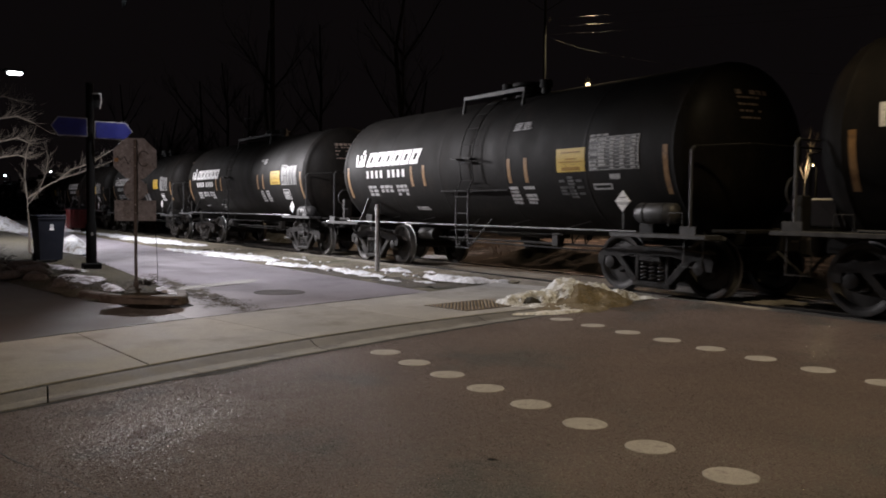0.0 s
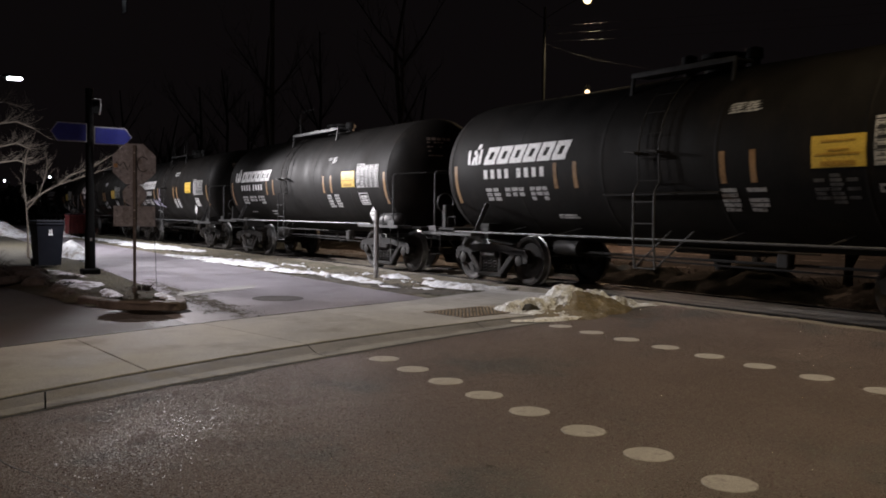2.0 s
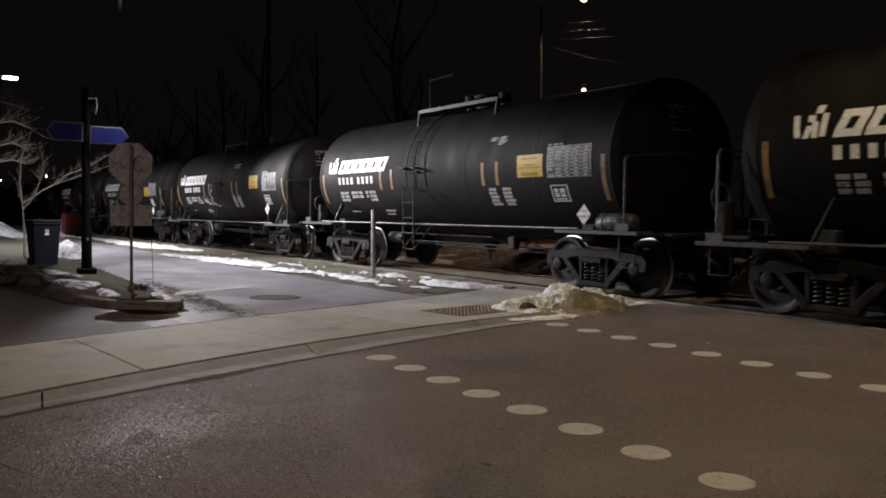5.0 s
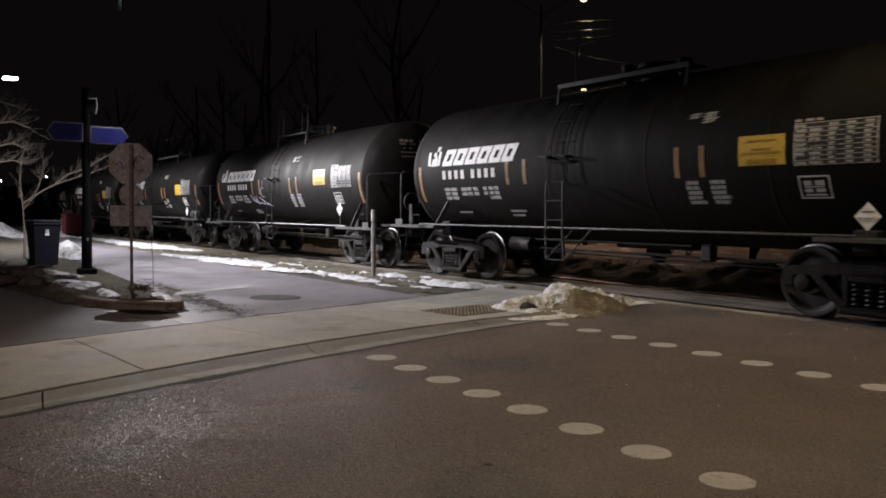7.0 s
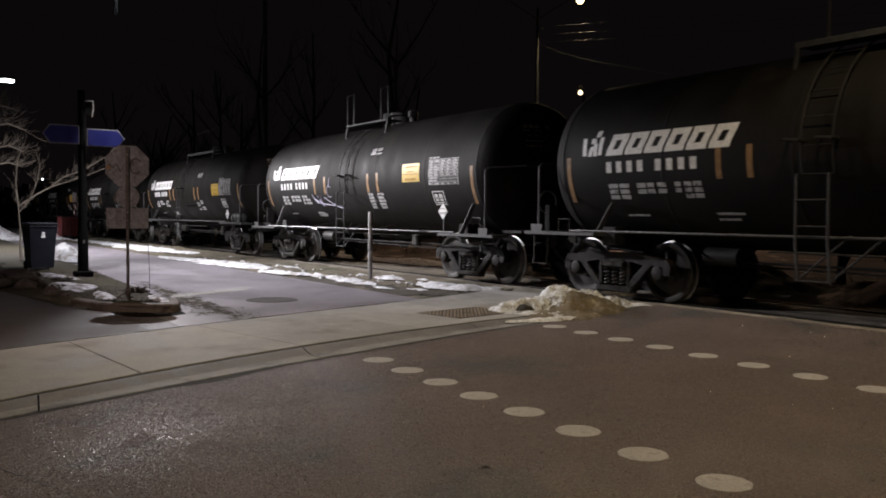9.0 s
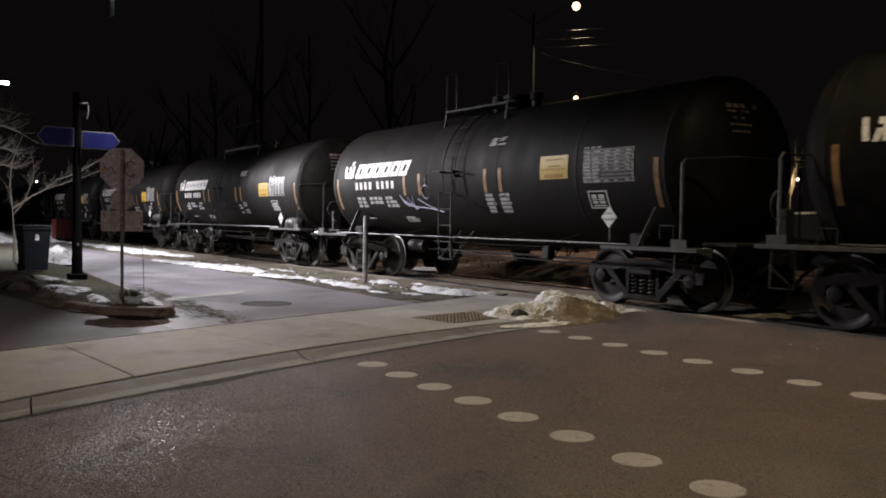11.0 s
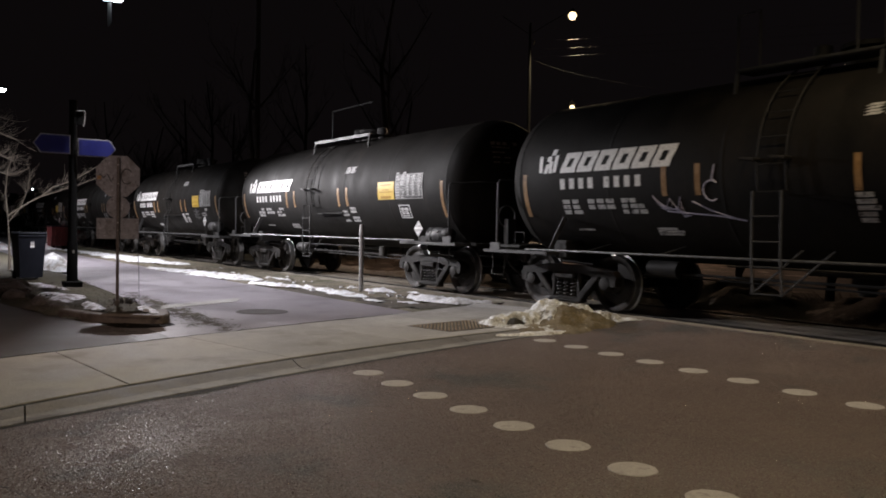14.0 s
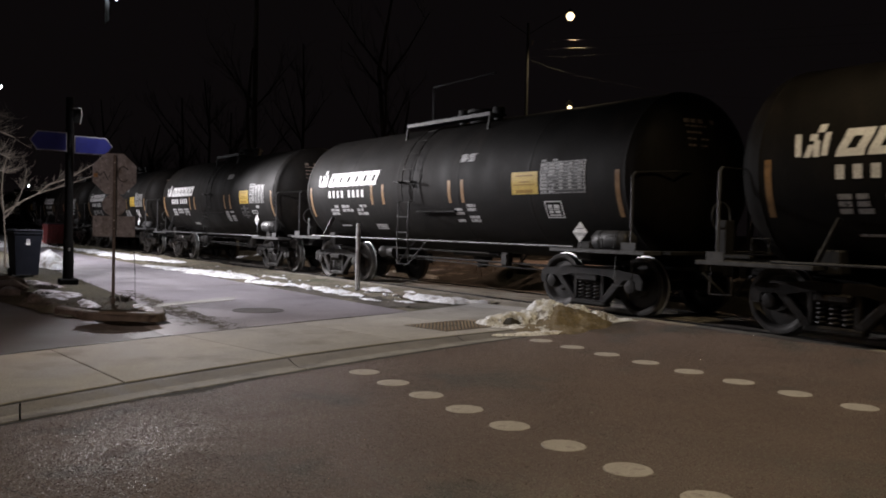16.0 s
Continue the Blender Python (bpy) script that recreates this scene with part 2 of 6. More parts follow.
# ---- mesh tools ----
class Geo:
    def __init__(self):
        self.v, self.f = [], []

    def add(self, verts, faces):
        k = len(self.v)
        self.v.extend(Vector(p) for p in verts)
        self.f.extend(tuple(k + i for i in f) for f in faces)
        return self

    def box(self, lo, hi, bevel=0.0, m=None):
        lo, hi = Vector(lo), Vector(hi)
        c, h = (lo + hi) / 2, (hi - lo) / 2
        b = min(bevel, 0.45 * min(h) * 2)
        if b <= 0:
            vs = [c + Vector((x * h.x, y * h.y, z * h.z)) for x in (-1, 1) for y in (-1, 1) for z in (-1, 1)]
            fs = [(0, 1, 3, 2), (4, 6, 7, 5), (0, 4, 5, 1), (2, 3, 7, 6), (0, 2, 6, 4), (1, 5, 7, 3)]
        else:
            vs, idx = [], {}
            for x in (-1, 1):
                for y in (-1, 1):
                    for z in (-1, 1):
                        for a in range(3):
                            d = [h.x - b, h.y - b, h.z - b]
                            d[a] += b
                            idx[(x, y, z, a)] = len(vs)
                            vs.append(c + Vector((x * d[0], y * d[1], z * d[2])))
            fs, g = [], lambda s, a: idx[(s[0], s[1], s[2], a)]
            for a in range(3):
                p, q = (a + 1) % 3, (a + 2) % 3
                for s in (-1, 1):
                    ring = []
                    for u, w in ((-1, -1), (1, -1), (1, 1), (-1, 1)):
                        k = [0, 0, 0]
                        k[a], k[p], k[q] = s, u, w
                        ring.append(g(k, a))
                    fs.append(tuple(ring))
                for u in (-1, 1):
                    for w in (-1, 1):
                        k0, k1 = [0, 0, 0], [0, 0, 0]
                        k0[a], k0[p], k0[q] = -1, u, w
                        k1[a], k1[p], k1[q] = 1, u, w
                        fs.append((g(k0, p), g(k1, p), g(k1, q), g(k0, q)))
            for x in (-1, 1):
                for y in (-1, 1):
                    for z in (-1, 1):
                        fs.append(tuple(idx[(x, y, z, a)] for a in range(3)))
        if m is not None:
            vs = [m @ v for v in vs]
        return self.add(vs, fs)

    def beam(self, a, b, w, h, bevel=0.0, up=(0, 0, 1)):
        """A bar of section w x h from a to b."""
        a, b = Vector(a), Vector(b)
        d = b - a
        x = d.normalized()
        y = Vector(up).cross(x)
        y = y.normalized() if y.length > 1e-6 else Vector((0, 1, 0))
        z = x.cross(y)
        m = Matrix((x, y, z)).transposed().to_4x4()
        m.translation = a
        return self.box((0, -w / 2, -h / 2), (d.length, w / 2, h / 2), bevel, m)

    def tube(self, pts, r, n=8, cap=True):
        pts = [Vector(p) for p in pts]
        rs = r if isinstance(r, (list, tuple)) else [r] * len(pts)
        vs, fs, prev = [], [], None
        for i, p in enumerate(pts):
            d = (pts[min(i + 1, len(pts) - 1)] - pts[max(i - 1, 0)]).normalized()
            if prev is None:
                side = d.orthogonal().normalized()
            else:
                side = (prev - d * prev.dot(d))
                side = side.normalized() if side.length > 1e-6 else d.orthogonal().normalized()
            prev, up = side, d.cross(side)
            for k in range(n):
                a = 2 * math.pi * k / n
                vs.append(p + rs[i] * (math.cos(a) * side + math.sin(a) * up))
        for i in range(len(pts) - 1):
            for k in range(n):
                fs.append((i * n + k, i * n + (k + 1) % n, (i + 1) * n + (k + 1) % n, (i + 1) * n + k))
        if cap:
            fs.append(tuple(range(n - 1, -1, -1)))
            fs.append(tuple((len(pts) - 1) * n + k for k in range(n)))
        return self.add(vs, fs)

    def lathe(self, profile, axis="x", n=48, centre=(0, 0, 0), close=False):
        """profile: (along, radius) pairs turned round an axis."""
        vs, fs = [], []
        for s, r in profile:
            for k in range(n):
                a = 2 * math.pi * k / n
                u, w = r * math.cos(a), r * math.sin(a)
                p = {"x": (s, u, w), "y": (w, s, u), "z": (u, w, s)}[axis]
                vs.append(Vector(p) + Vector(centre))
        m = len(profile)
        for i in range(m if close else m - 1):
            j = (i + 1) % m
            for k in range(n):
                fs.append((i * n + k, i * n + (k + 1) % n, j * n + (k + 1) % n, j * n + k))
        if not close:
            fs.append(tuple(range(n)))
            fs.append(tuple((m - 1) * n + k for k in range(n)))
        return self.add(vs, fs)

    def prism(self, outline, lo, hi, axis="z"):
        """An outline of (u, v) drawn out between lo and hi along an axis."""
        put = {"z": lambda u, v, s: (u, v, s), "y": lambda u, v, s: (u, s, v), "x": lambda u, v, s: (s, u, v)}[axis]
        n = len(outline)
        vs = [put(u, v, lo) for u, v in outline] + [put(u, v, hi) for u, v in outline]
        fs = [tuple(range(n)), tuple(range(n, 2 * n))] + [(i, (i + 1) % n, n + (i + 1) % n, n + i) for i in range(n)]
        return self.add(vs, fs)


def part(name, geo, material, parent=None, label="", smooth=35):
    me = bpy.data.meshes.new(name)
    bm = bmesh.new()
    vs = [bm.verts.new(v) for v in geo.v]
    for f in geo.f:
        try:
            bm.faces.new([vs[i] for i in f])
        except ValueError:
            pass
    bmesh.ops.recalc_face_normals(bm, faces=bm.faces)
    bm.to_mesh(me)
    bm.free()
    me.materials.append(material)
    if smooth:
        me.polygons.foreach_set("use_smooth", [True] * len(me.polygons))
        me.set_sharp_from_angle(angle=radians(smooth))
    ob = new(name, me)
    ob.parent = parent
    if label:
        ob["label"] = label
    return ob


def thing(name, place, label, category, group="", kind="", rz=0.0):
    ob = new(name)
    ob.empty_display_size = 0.2
    ob.matrix_basis = pose(*place, 0, 0, rz)
    return tagged(ob, label, category, group, kind)


# ---- ground ----
def ramp_z(y):
    k = min(1, max(0, (y - 7.8) / 1.9)) * min(1, max(0, (14.2 - y) / 1.9))
    return 0.1 * k * k * (3 - 2 * k)


def sheet(name, material, inside, x0, x1, y0, y1, step, height, label, category=""):
    """A stretch of ground as a grid of square steps, kept where inside(x, y) holds."""
    nx, ny = max(1, round((x1 - x0) / step)), max(1, round((y1 - y0) / step))
    geo, idx = Geo(), {}

    def vert(i, j):
        if (i, j) not in idx:
            x, y = x0 + (x1 - x0) * i / nx, y0 + (y1 - y0) * j / ny
            idx[(i, j)] = len(geo.v)
            geo.v.append(Vector((x, y, height(x, y))))
        return idx[(i, j)]

    for i in range(nx):
        for j in range(ny):
            x, y = x0 + (x1 - x0) * (i + 0.5) / nx, y0 + (y1 - y0) * (j + 0.5) / ny
            if inside(x, y):
                geo.f.append((vert(i, j), vert(i + 1, j), vert(i + 1, j + 1), vert(i, j + 1)))
    return tagged(part(name, geo, material, None, "", 60), label, category, "", "structure")


def curb_back(y):
    return -6.448 - 0.36 * y if y < 0 else 0.0277 * min(y, 9.5) ** 2 - 0.5306 * min(y, 9.5) - 6.448


def curb_width(y):
    k = min(max(y, 0.0), 7.0)
    return 0.477 + 0.107 * k - 0.0144 * k * k


def curb_front(y):
    return curb_back(y) + curb_width(y)


def walk_back(y):
    return -8.9 - 0.36 * y if y < 0 else 0.0122 * y * y - 0.4342 * y - 8.9


def strip(geo, left, right, y0, y1, n, z_left, z_right):
    """A ribbon between two edges x = left(y) and x = right(y)."""
    k = len(geo.v)
    for i in range(n + 1):
        y = y0 + (y1 - y0) * i / n
        geo.v.append(Vector((left(y), y, z_left + ramp_z(y))))
        geo.v.append(Vector((right(y), y, z_right + ramp_z(y))))
    for i in range(n):
        geo.f.append((k + 2 * i, k + 2 * i + 1, k + 2 * i + 3, k + 2 * i + 2))


ground_geo = Geo()
ground_geo.add([(-2500, -2500, -0.06), (2500, -2500, -0.06), (2500, 2500, -0.06), (-2500, 2500, -0.06)], [(0, 1, 2, 3)])
tagged(part("ground", ground_geo, TURF), "dark winter turf reaching to the horizon", "ground", "", "structure")

road_geo = Geo()
strip(road_geo, curb_front, lambda y: 9.0 - 0.36 * y, -30, 9.62, 120, 0.004, 0.004)
tagged(part("road", road_geo, ASPHALT, None, "", 60), "dark worn asphalt street running up to the railway track", "road", "", "structure")

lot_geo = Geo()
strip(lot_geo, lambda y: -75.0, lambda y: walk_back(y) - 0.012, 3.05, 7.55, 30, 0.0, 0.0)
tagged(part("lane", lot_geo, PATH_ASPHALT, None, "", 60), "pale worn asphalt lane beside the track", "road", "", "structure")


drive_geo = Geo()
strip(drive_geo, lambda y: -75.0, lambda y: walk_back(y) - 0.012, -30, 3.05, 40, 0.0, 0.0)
tagged(part("driveway", drive_geo, SHADED_ASPHALT, None, "", 60), "asphalt driveway beside the planting bed, darkened in colour for shade", "road", "", "structure")


# steps the lane's colour down towards the shade painted on the driveway
sheet("lane_edge", HALF_SHADED_ASPHALT, lambda x, y: x < walk_back(y) - 0.05 and y > 2.72 + 0.3 * noise.noise((x * 1.1, 0.3, 7)) + 0.36 * noise.noise((x * 3.1, y * 3.1, 2)) + 0.3 * noise.noise((x * 9, y * 9, 4)) + 0.16 * noise.noise((x * 21, y * 21, 6)),
      -12.4, -9.7, 2.1, 3.1, 0.025, lambda x, y: 0.0022, "ragged mid-tone blend between the lane and the shade-coloured driveway", "road")


def bank_z(x, y):
    return -0.03 + 0.07 * noise.noise((x * 0.7, y * 0.9, 3.1)) * 0.5 + 0.05 * min(1, max(0, (y - 7.6) / 1.2)) + 0.05 * min(1, max(0, (y - 9.0) / 0.7)) + 0.02 * noise.noise((x * 3, y * 3, 0))


sheet("verge", SOIL, lambda x, y: x < walk_back(y) - 0.05 and y > 7.25 + 0.25 * noise.noise((x * 0.5, 0, 5)), -75, -10.6, 6.9, 9.95, 0.13, bank_z,
      "muddy winter verge between lane and railway track", "verge")


def far_z(x, y):
    rise = min(1, max(0, (y - 13.0) / 5.0))
    return -0.04 + 0.22 * rise * rise * (3 - 2 * rise) * (0.7 + 0.5 * noise.noise((x * 0.13, y * 0.2, 1.7))) + 0.12 * noise.noise((x * 0.8, y * 0.8, 2))


sheet("bank", BANK_SOIL, lambda x, y: True, -120, 40, 12.2, 60, 0.8, far_z, "bare earth bank behind the railway track", "bank")

bed_geo = Geo()
for xa, xb in ((-160, 60),):
    nx = int((xb - xa) / 0.25)
    profile = ((9.2, -0.08), (9.75, -0.01), (10.2, 0.0), (11.4, 0.0), (11.9, -0.01), (12.5, -0.08))
    k = len(bed_geo.v)
    for i in range(nx + 1):
        x = xa + (xb - xa) * i / nx
        for y, z in profile:
            bed_geo.v.append(Vector((x, y + 0.06 * noise.noise((x * 3, y, 0)), z + 0.03 * noise.noise((x * 5, y * 5, 1)))))
    m = len(profile)
    for i in range(nx):
        for j in range(m - 1):
            bed_geo.f.append((k + i * m + j, k + (i + 1) * m + j, k + (i + 1) * m + j + 1, k + i * m + j + 1))
tagged(part("trackbed", bed_geo, BALLAST, None, "", 60), "dark crushed stone bed of the railway track", "ballast", "", "structure")

TRACK_Y, RAIL_Z = 10.779, 0.113
for sgn in (-1, 1):
    g = Geo()
    sec = [(-0.065, -0.06), (0.065, -0.06), (0.065, -0.045), (0.012, -0.03), (0.012, 0.07), (0.036, 0.08), (0.036, 0.11), (0.026, RAIL_Z),
           (-0.026, RAIL_Z), (-0.036, 0.11), (-0.036, 0.08), (-0.012, 0.07), (-0.012, -0.03), (-0.065, -0.045)]
    g.prism([(TRACK_Y + sgn * 0.753 + u, v) for u, v in sec], -160, 60, "x")
    rail = thing("rail", (0, 0, 0), "worn steel railway rail set in packed gravel", "rail", "rails of the track", "structure")
    part("rail_body", g, BOGIE_STEEL, rail)
    part("rail_head", Geo().box((-160, TRACK_Y + sgn * 0.753 - 0.022, RAIL_Z - 0.002), (60, TRACK_Y + sgn * 0.753 + 0.022, RAIL_Z + 0.002)), BOGIE_STEEL, rail, "worn running surface")

def fill_z(x, y):
    return 0.088 * min(1.0, max(0.0, (y - 9.52) / 0.3)) - 0.1 * max(0.0, y - 11.8) + 0.012 * noise.noise((x * 1.3, y * 2.1, 6)) + 0.006 * noise.noise((x * 6, y * 6, 2))


for y0, y1, x1 in ((9.54, 9.985, 7.0), (10.1, 11.46, -10.43), (11.585, 12.2, -10.43)):
    sheet("track_fill", GRAVEL, lambda x, y: x > -21.5 + 1.6 * noise.noise((x * 0.6, y * 1.4, 3)), -24.0, x1, y0, y1, 0.05, fill_z, "pale compacted gravel filling the track up to its rails", "gravel")
crossing = thing("crossing", (0, 0, 0), "pale worn crossing panels laid between the rails", "level crossing", "", "structure")
for y0, y1 in ((10.15, 10.44), (10.46, 10.77), (10.79, 11.1), (11.12, 11.43), (11.59, 11.75)):
    for k in range(7):
        xa = -10.4 + 2.45 * k
        part("panel", Geo().box((xa, y0, 0.0), (xa + 2.43, y1, 0.1), 0.008), PANEL, crossing)

# ---- sidewalk, curb and gutter, made of cast slabs ----
sidewalk = thing("sidewalk", (0, 0, 0), "grey cast concrete sidewalk with dark joints", "sidewalk", "", "structure")
for k in range(-7, 4):
    f0, f1 = 3.64 + 1.8 * k, min(3.64 + 1.8 * (k + 1), 9.4)
    s0, s1 = (f - 0.25 * min(1.8, max(0.0, f - 1.04)) for f in (f0, f1))
    ring = [(walk_back(s0), s0), (curb_back(f0), f0), (curb_back((f0 + f1) / 2), (f0 + f1) / 2), (curb_back(f1), f1), (walk_back(s1), s1)]
    cx, cy = sum(p[0] for p in ring) / 5, sum(p[1] for p in ring) / 5
    ring = [(cx + (x - cx) * 0.994, cy + (y - cy) * 0.994) for x, y in ring]
    g = Geo()
    n = len(ring)
    inner = [(cx + (x - cx) * 0.99, cy + (y - cy) * 0.99) for x, y in ring]
    g.add([(x, y, -0.06) for x, y in ring] + [(x, y, 0.03 + ramp_z(y)) for x, y in ring] + [(x, y, 0.036 + ramp_z(y)) for x, y in inner],
          [(i, (i + 1) % n, n + (i + 1) % n, n + i) for i in range(n)] + [(n + i, n + (i + 1) % n, 2 * n + (i + 1) % n, 2 * n + i) for i in range(n)] + [tuple(range(2 * n, 3 * n))])
    part("slab", g, CONCRETE, sidewalk, "", 20)

curb = thing("curb", (0, 0, 0), "low weathered concrete curb and gutter along the street", "curb", "", "structure")
for k in range(-4, 3):
    y0, y1 = 3.64 + 2.65 * k, min(3.64 + 2.65 * (k + 1) - 0.014, 9.4)
    lip, pan = Geo(), Geo()
    slope = ((0.022, -0.06), (0.024, 0.016), (0.05, 0.024), (0.1, 0.02), (0.2, 0.002), (0.3, -0.009))
    for geo, prof in ((lip, slope), (pan, ((0.3, -0.06), (0.3, -0.009), (0.37, -0.011), (0.46, -0.004), (0.58, 0.007), (0.618, 0.006), (0.63, -0.06)))):
        m = len(prof)
        for i in range(13):
            y = y0 + (y1 - y0) * i / 12
            for d, z in prof:
                geo.v.append(Vector((curb_back(y) + d * curb_width(y) / 0.66, y - 0.12 * d, z + ramp_z(y) + (0.003 * noise.noise((y * 2.3, d * 6, 1.0)) if z > -0.05 else 0))))
        for i in range(12):
            for j in range(m - 1):
                geo.f.append((i * m + j, i * m + j + 1, (i + 1) * m + j + 1, (i + 1) * m + j))
        geo.f += [tuple(range(m)), tuple(12 * m + j for j in range(m))]
    part("curb_stone", lip, CURB_CONCRETE, curb, "", 40)
    part("gutter", pan, GUTTER, curb, "paler gutter lip", 40)

filler = Geo()
strip(filler, lambda y: curb_back(y) - 0.008, lambda y: curb_back(y) + 0.034, -7, 9.4, 90, 0.028, 0.019)
strip(filler, lambda y: curb_front(y) - 0.035, lambda y: curb_front(y) + 0.016 + 0.012 * noise.noise((y * 4, 0, 2)), -7, 9.4, 240, 0.0065, 0.0065)
strip(filler, lambda y: walk_back(y) - 0.1, lambda y: walk_back(y) + 0.012, -7, 7.5, 60, 0.003, 0.034)
tagged(part("joint_filler", filler, surface("joint_dirt", 0.012, 0.022, 8, (0.8, 1), 0.6, 50), None, "", 60), "dark dirt packed in the curb joints", "joint", "", "structure")


# ---- curbed planting island ----
NEAR = [(-60, -6.0), (-40, -2.2), (-26, 0.3), (-20, 1.25), (-16.4, 1.8), (-13.7, 2.25), (-12.75, 2.52), (-12.33, 2.76), (-11.9, 3.34), (-11.95, 3.52), (-12.2, 3.64), (-12.8, 3.78)]
FAR = [(-16, 4.0), (-20, 4.2), (-26, 4.5), (-34, 4.9), (-60, 5.4)]
island_edge = NEAR + FAR
def along(edge, x):
    pts = sorted(edge)
    for (xa, ya), (xb, yb) in zip(pts, pts[1:]):
        if xa <= x <= xb:
            return ya + (yb - ya) * (x - xa) / max(xb - xa, 1e-6)
    return pts[-1][1] if x > pts[-1][0] else pts[0][1]


bed = Geo()
low_edge, high_edge = NEAR[:9], NEAR[8:] + FAR
stations = [-60 + 1.0 * i for i in range(38)] + [-22 + 0.12 * i for i in range(86)]
for x in stations:
    y0, y1 = along(low_edge, x), along(high_edge, x)
    for k in range(25):
        v = k / 24
        y = y0 + (y1 - y0) * v
        lip = max(min(1.0, max(0.0, (x + 13.6) / 0.5)), min(1.0, (y - y0) / 0.5, max(0.0, (y1 - y) / 0.3)))
        bed.v.append(Vector((x, y, 0.004 + 0.085 * lip + (0.03 * noise.noise((x * 2.2, y * 2.2, 4)) + 0.02 * noise.noise((x * 7, y * 7, 9))) * min(lip, 0.9))))
for i in range(len(stations) - 1):
    for k in range(24):
        a = i * 25 + k
        bed.f.append((a, a + 25, a + 26, a + 1))
tagged(part("planting_bed", bed, TURF), "muddy planting bed with dead turf inside its curb", "ground", "", "structure")
rim = Geo()
island_edge = [(-13.4, 2.34), (-12.75, 2.52), (-12.47, 2.63), (-12.35, 2.74), (-12.2, 2.94), (-12.02, 3.17), (-11.9, 3.34), (-11.88, 3.44), (-11.95, 3.53), (-12.2, 3.63), (-12.8, 3.78)]
prof = ((0.0, -0.05), (0.012, 0.1), (0.03, 0.12), (0.14, 0.126), (0.16, 0.118), (0.17, 0.0))
for i, (x, y) in enumerate(island_edge):
    a, b = Vector(island_edge[max(i - 1, 0)]), Vector(island_edge[min(i + 1, len(island_edge) - 1)])
    d = (b - a).normalized()
    nrm = Vector((-d.y, d.x))
    for o, z in prof:
        rim.v.append(Vector((x + nrm.x * o, y + nrm.y * o, z)))
m = len(prof)
for i in range(len(island_edge) - 1):
    for j in range(m - 1):
        rim.f.append((i * m + j, (i + 1) * m + j, (i + 1) * m + j + 1, i * m + j + 1))
rim.f += [tuple(range(m)), tuple((len(island_edge) - 1) * m + j for j in range(m))]
tagged(part("island_curb", rim, ISLAND_CONCRETE, None, "", 30), "rounded concrete curb round a planting bed", "curb", "", "structure")


# ---- painted discs of the crosswalk ----
def paint_disc(x, y, seed):
    rnd = random.Random(seed)
    g, n = Geo(), 36
    ring = [(1 + 0.025 * rnd.uniform(-1, 1)) for _ in range(n)]
    g.add([(0.148 * r * math.cos(2 * math.pi * i / n), 0.148 * r * math.sin(2 * math.pi * i / n), 0.0) for i, r in enumerate(ring)]
          + [(0.143 * r * math.cos(2 * math.pi * i / n), 0.143 * r * math.sin(2 * math.pi * i / n), 0.004) for i, r in enumerate(ring)],
          [(i, (i + 1) % n, n + (i + 1) % n, n + i) for i in range(n)] + [tuple(range(n, 2 * n))])
    ob = part("crosswalk_dot", g, PAINT)
    ob.matrix_basis = pose(x, y, 0.0045 + ramp_z(y), 0, 0, rnd.uniform(0, 360))
    tagged(ob, "round worn white paint disc on dark asphalt", "road marking", "discs of the crosswalk")


for k in range(14):
    paint_disc(-6.98 + 0.602 * k, 3.98 - 0.043 * k, k)
for k in range(15):
    paint_disc(-7.96 + 0.618 * k, 7.12 - 0.048 * k, 100 + k)

# ---- tactile plate, manhole, lane stripe ----
plate = thing("tactile_plate", (-9.56, 6.98, 0.037), "rusty cast-iron tactile plate set in the sidewalk", "tactile plate", rz=10)
RUST = surface("rusty_iron", (0.19, 0.155, 0.11), (0.31, 0.255, 0.185), 6, (0.6, 0.85), 0.4, 60, stain=(0.05, 0.04, 0.03), stain_scale=3)
part("plate", Geo().box((-0.42, -0.68, 0), (0.42, 0.68, 0.006), 0.003), IRON, plate)
domes = Geo()
for i in range(12):
    for j in range(20):
        x, y = -0.385 + 0.07 * i, -0.66 + 0.0695 * j
        ring = [(math.cos(k * math.pi / 3), math.sin(k * math.pi / 3)) for k in range(6)]
        domes.add([(x + 0.019 * c, y + 0.019 * w, 0.006) for c, w in ring] + [(x + 0.013 * c, y + 0.013 * w, 0.013) for c, w in ring],
                  [(k, (k + 1) % 6, 6 + (k + 1) % 6, 6 + k) for k in range(6)] + [(6, 7, 8, 9, 10, 11)])
tagged(part("dome", domes, RUST, plate), kind="stuff")
manhole = thing("manhole_cover", (-12.86, 5.32, 0.0), "round dark cast-iron manhole cover in the lane", "manhole cover")
part("ring", Geo().lathe(((0.001, 0.42), (0.007, 0.415), (0.007, 0.37), (0.001, 0.365)), "z", 40), IRON, manhole)
part("lid", Geo().lathe(((0.0, 0.36), (0.005, 0.355), (0.005, 0.03), (0.003, 0.02)), "z", 40), IRON, manhole)
stripe = Geo()
stripe.prism([(-13.92, 3.95), (-14.5, 4.2), (-15.45, 5.95), (-14.75, 5.6)], 0.003, 0.007)
tagged(part("lane_patch", stripe, CONCRETE, None, ""), "pale concrete patch across the asphalt lane", "road patch", "", "structure")


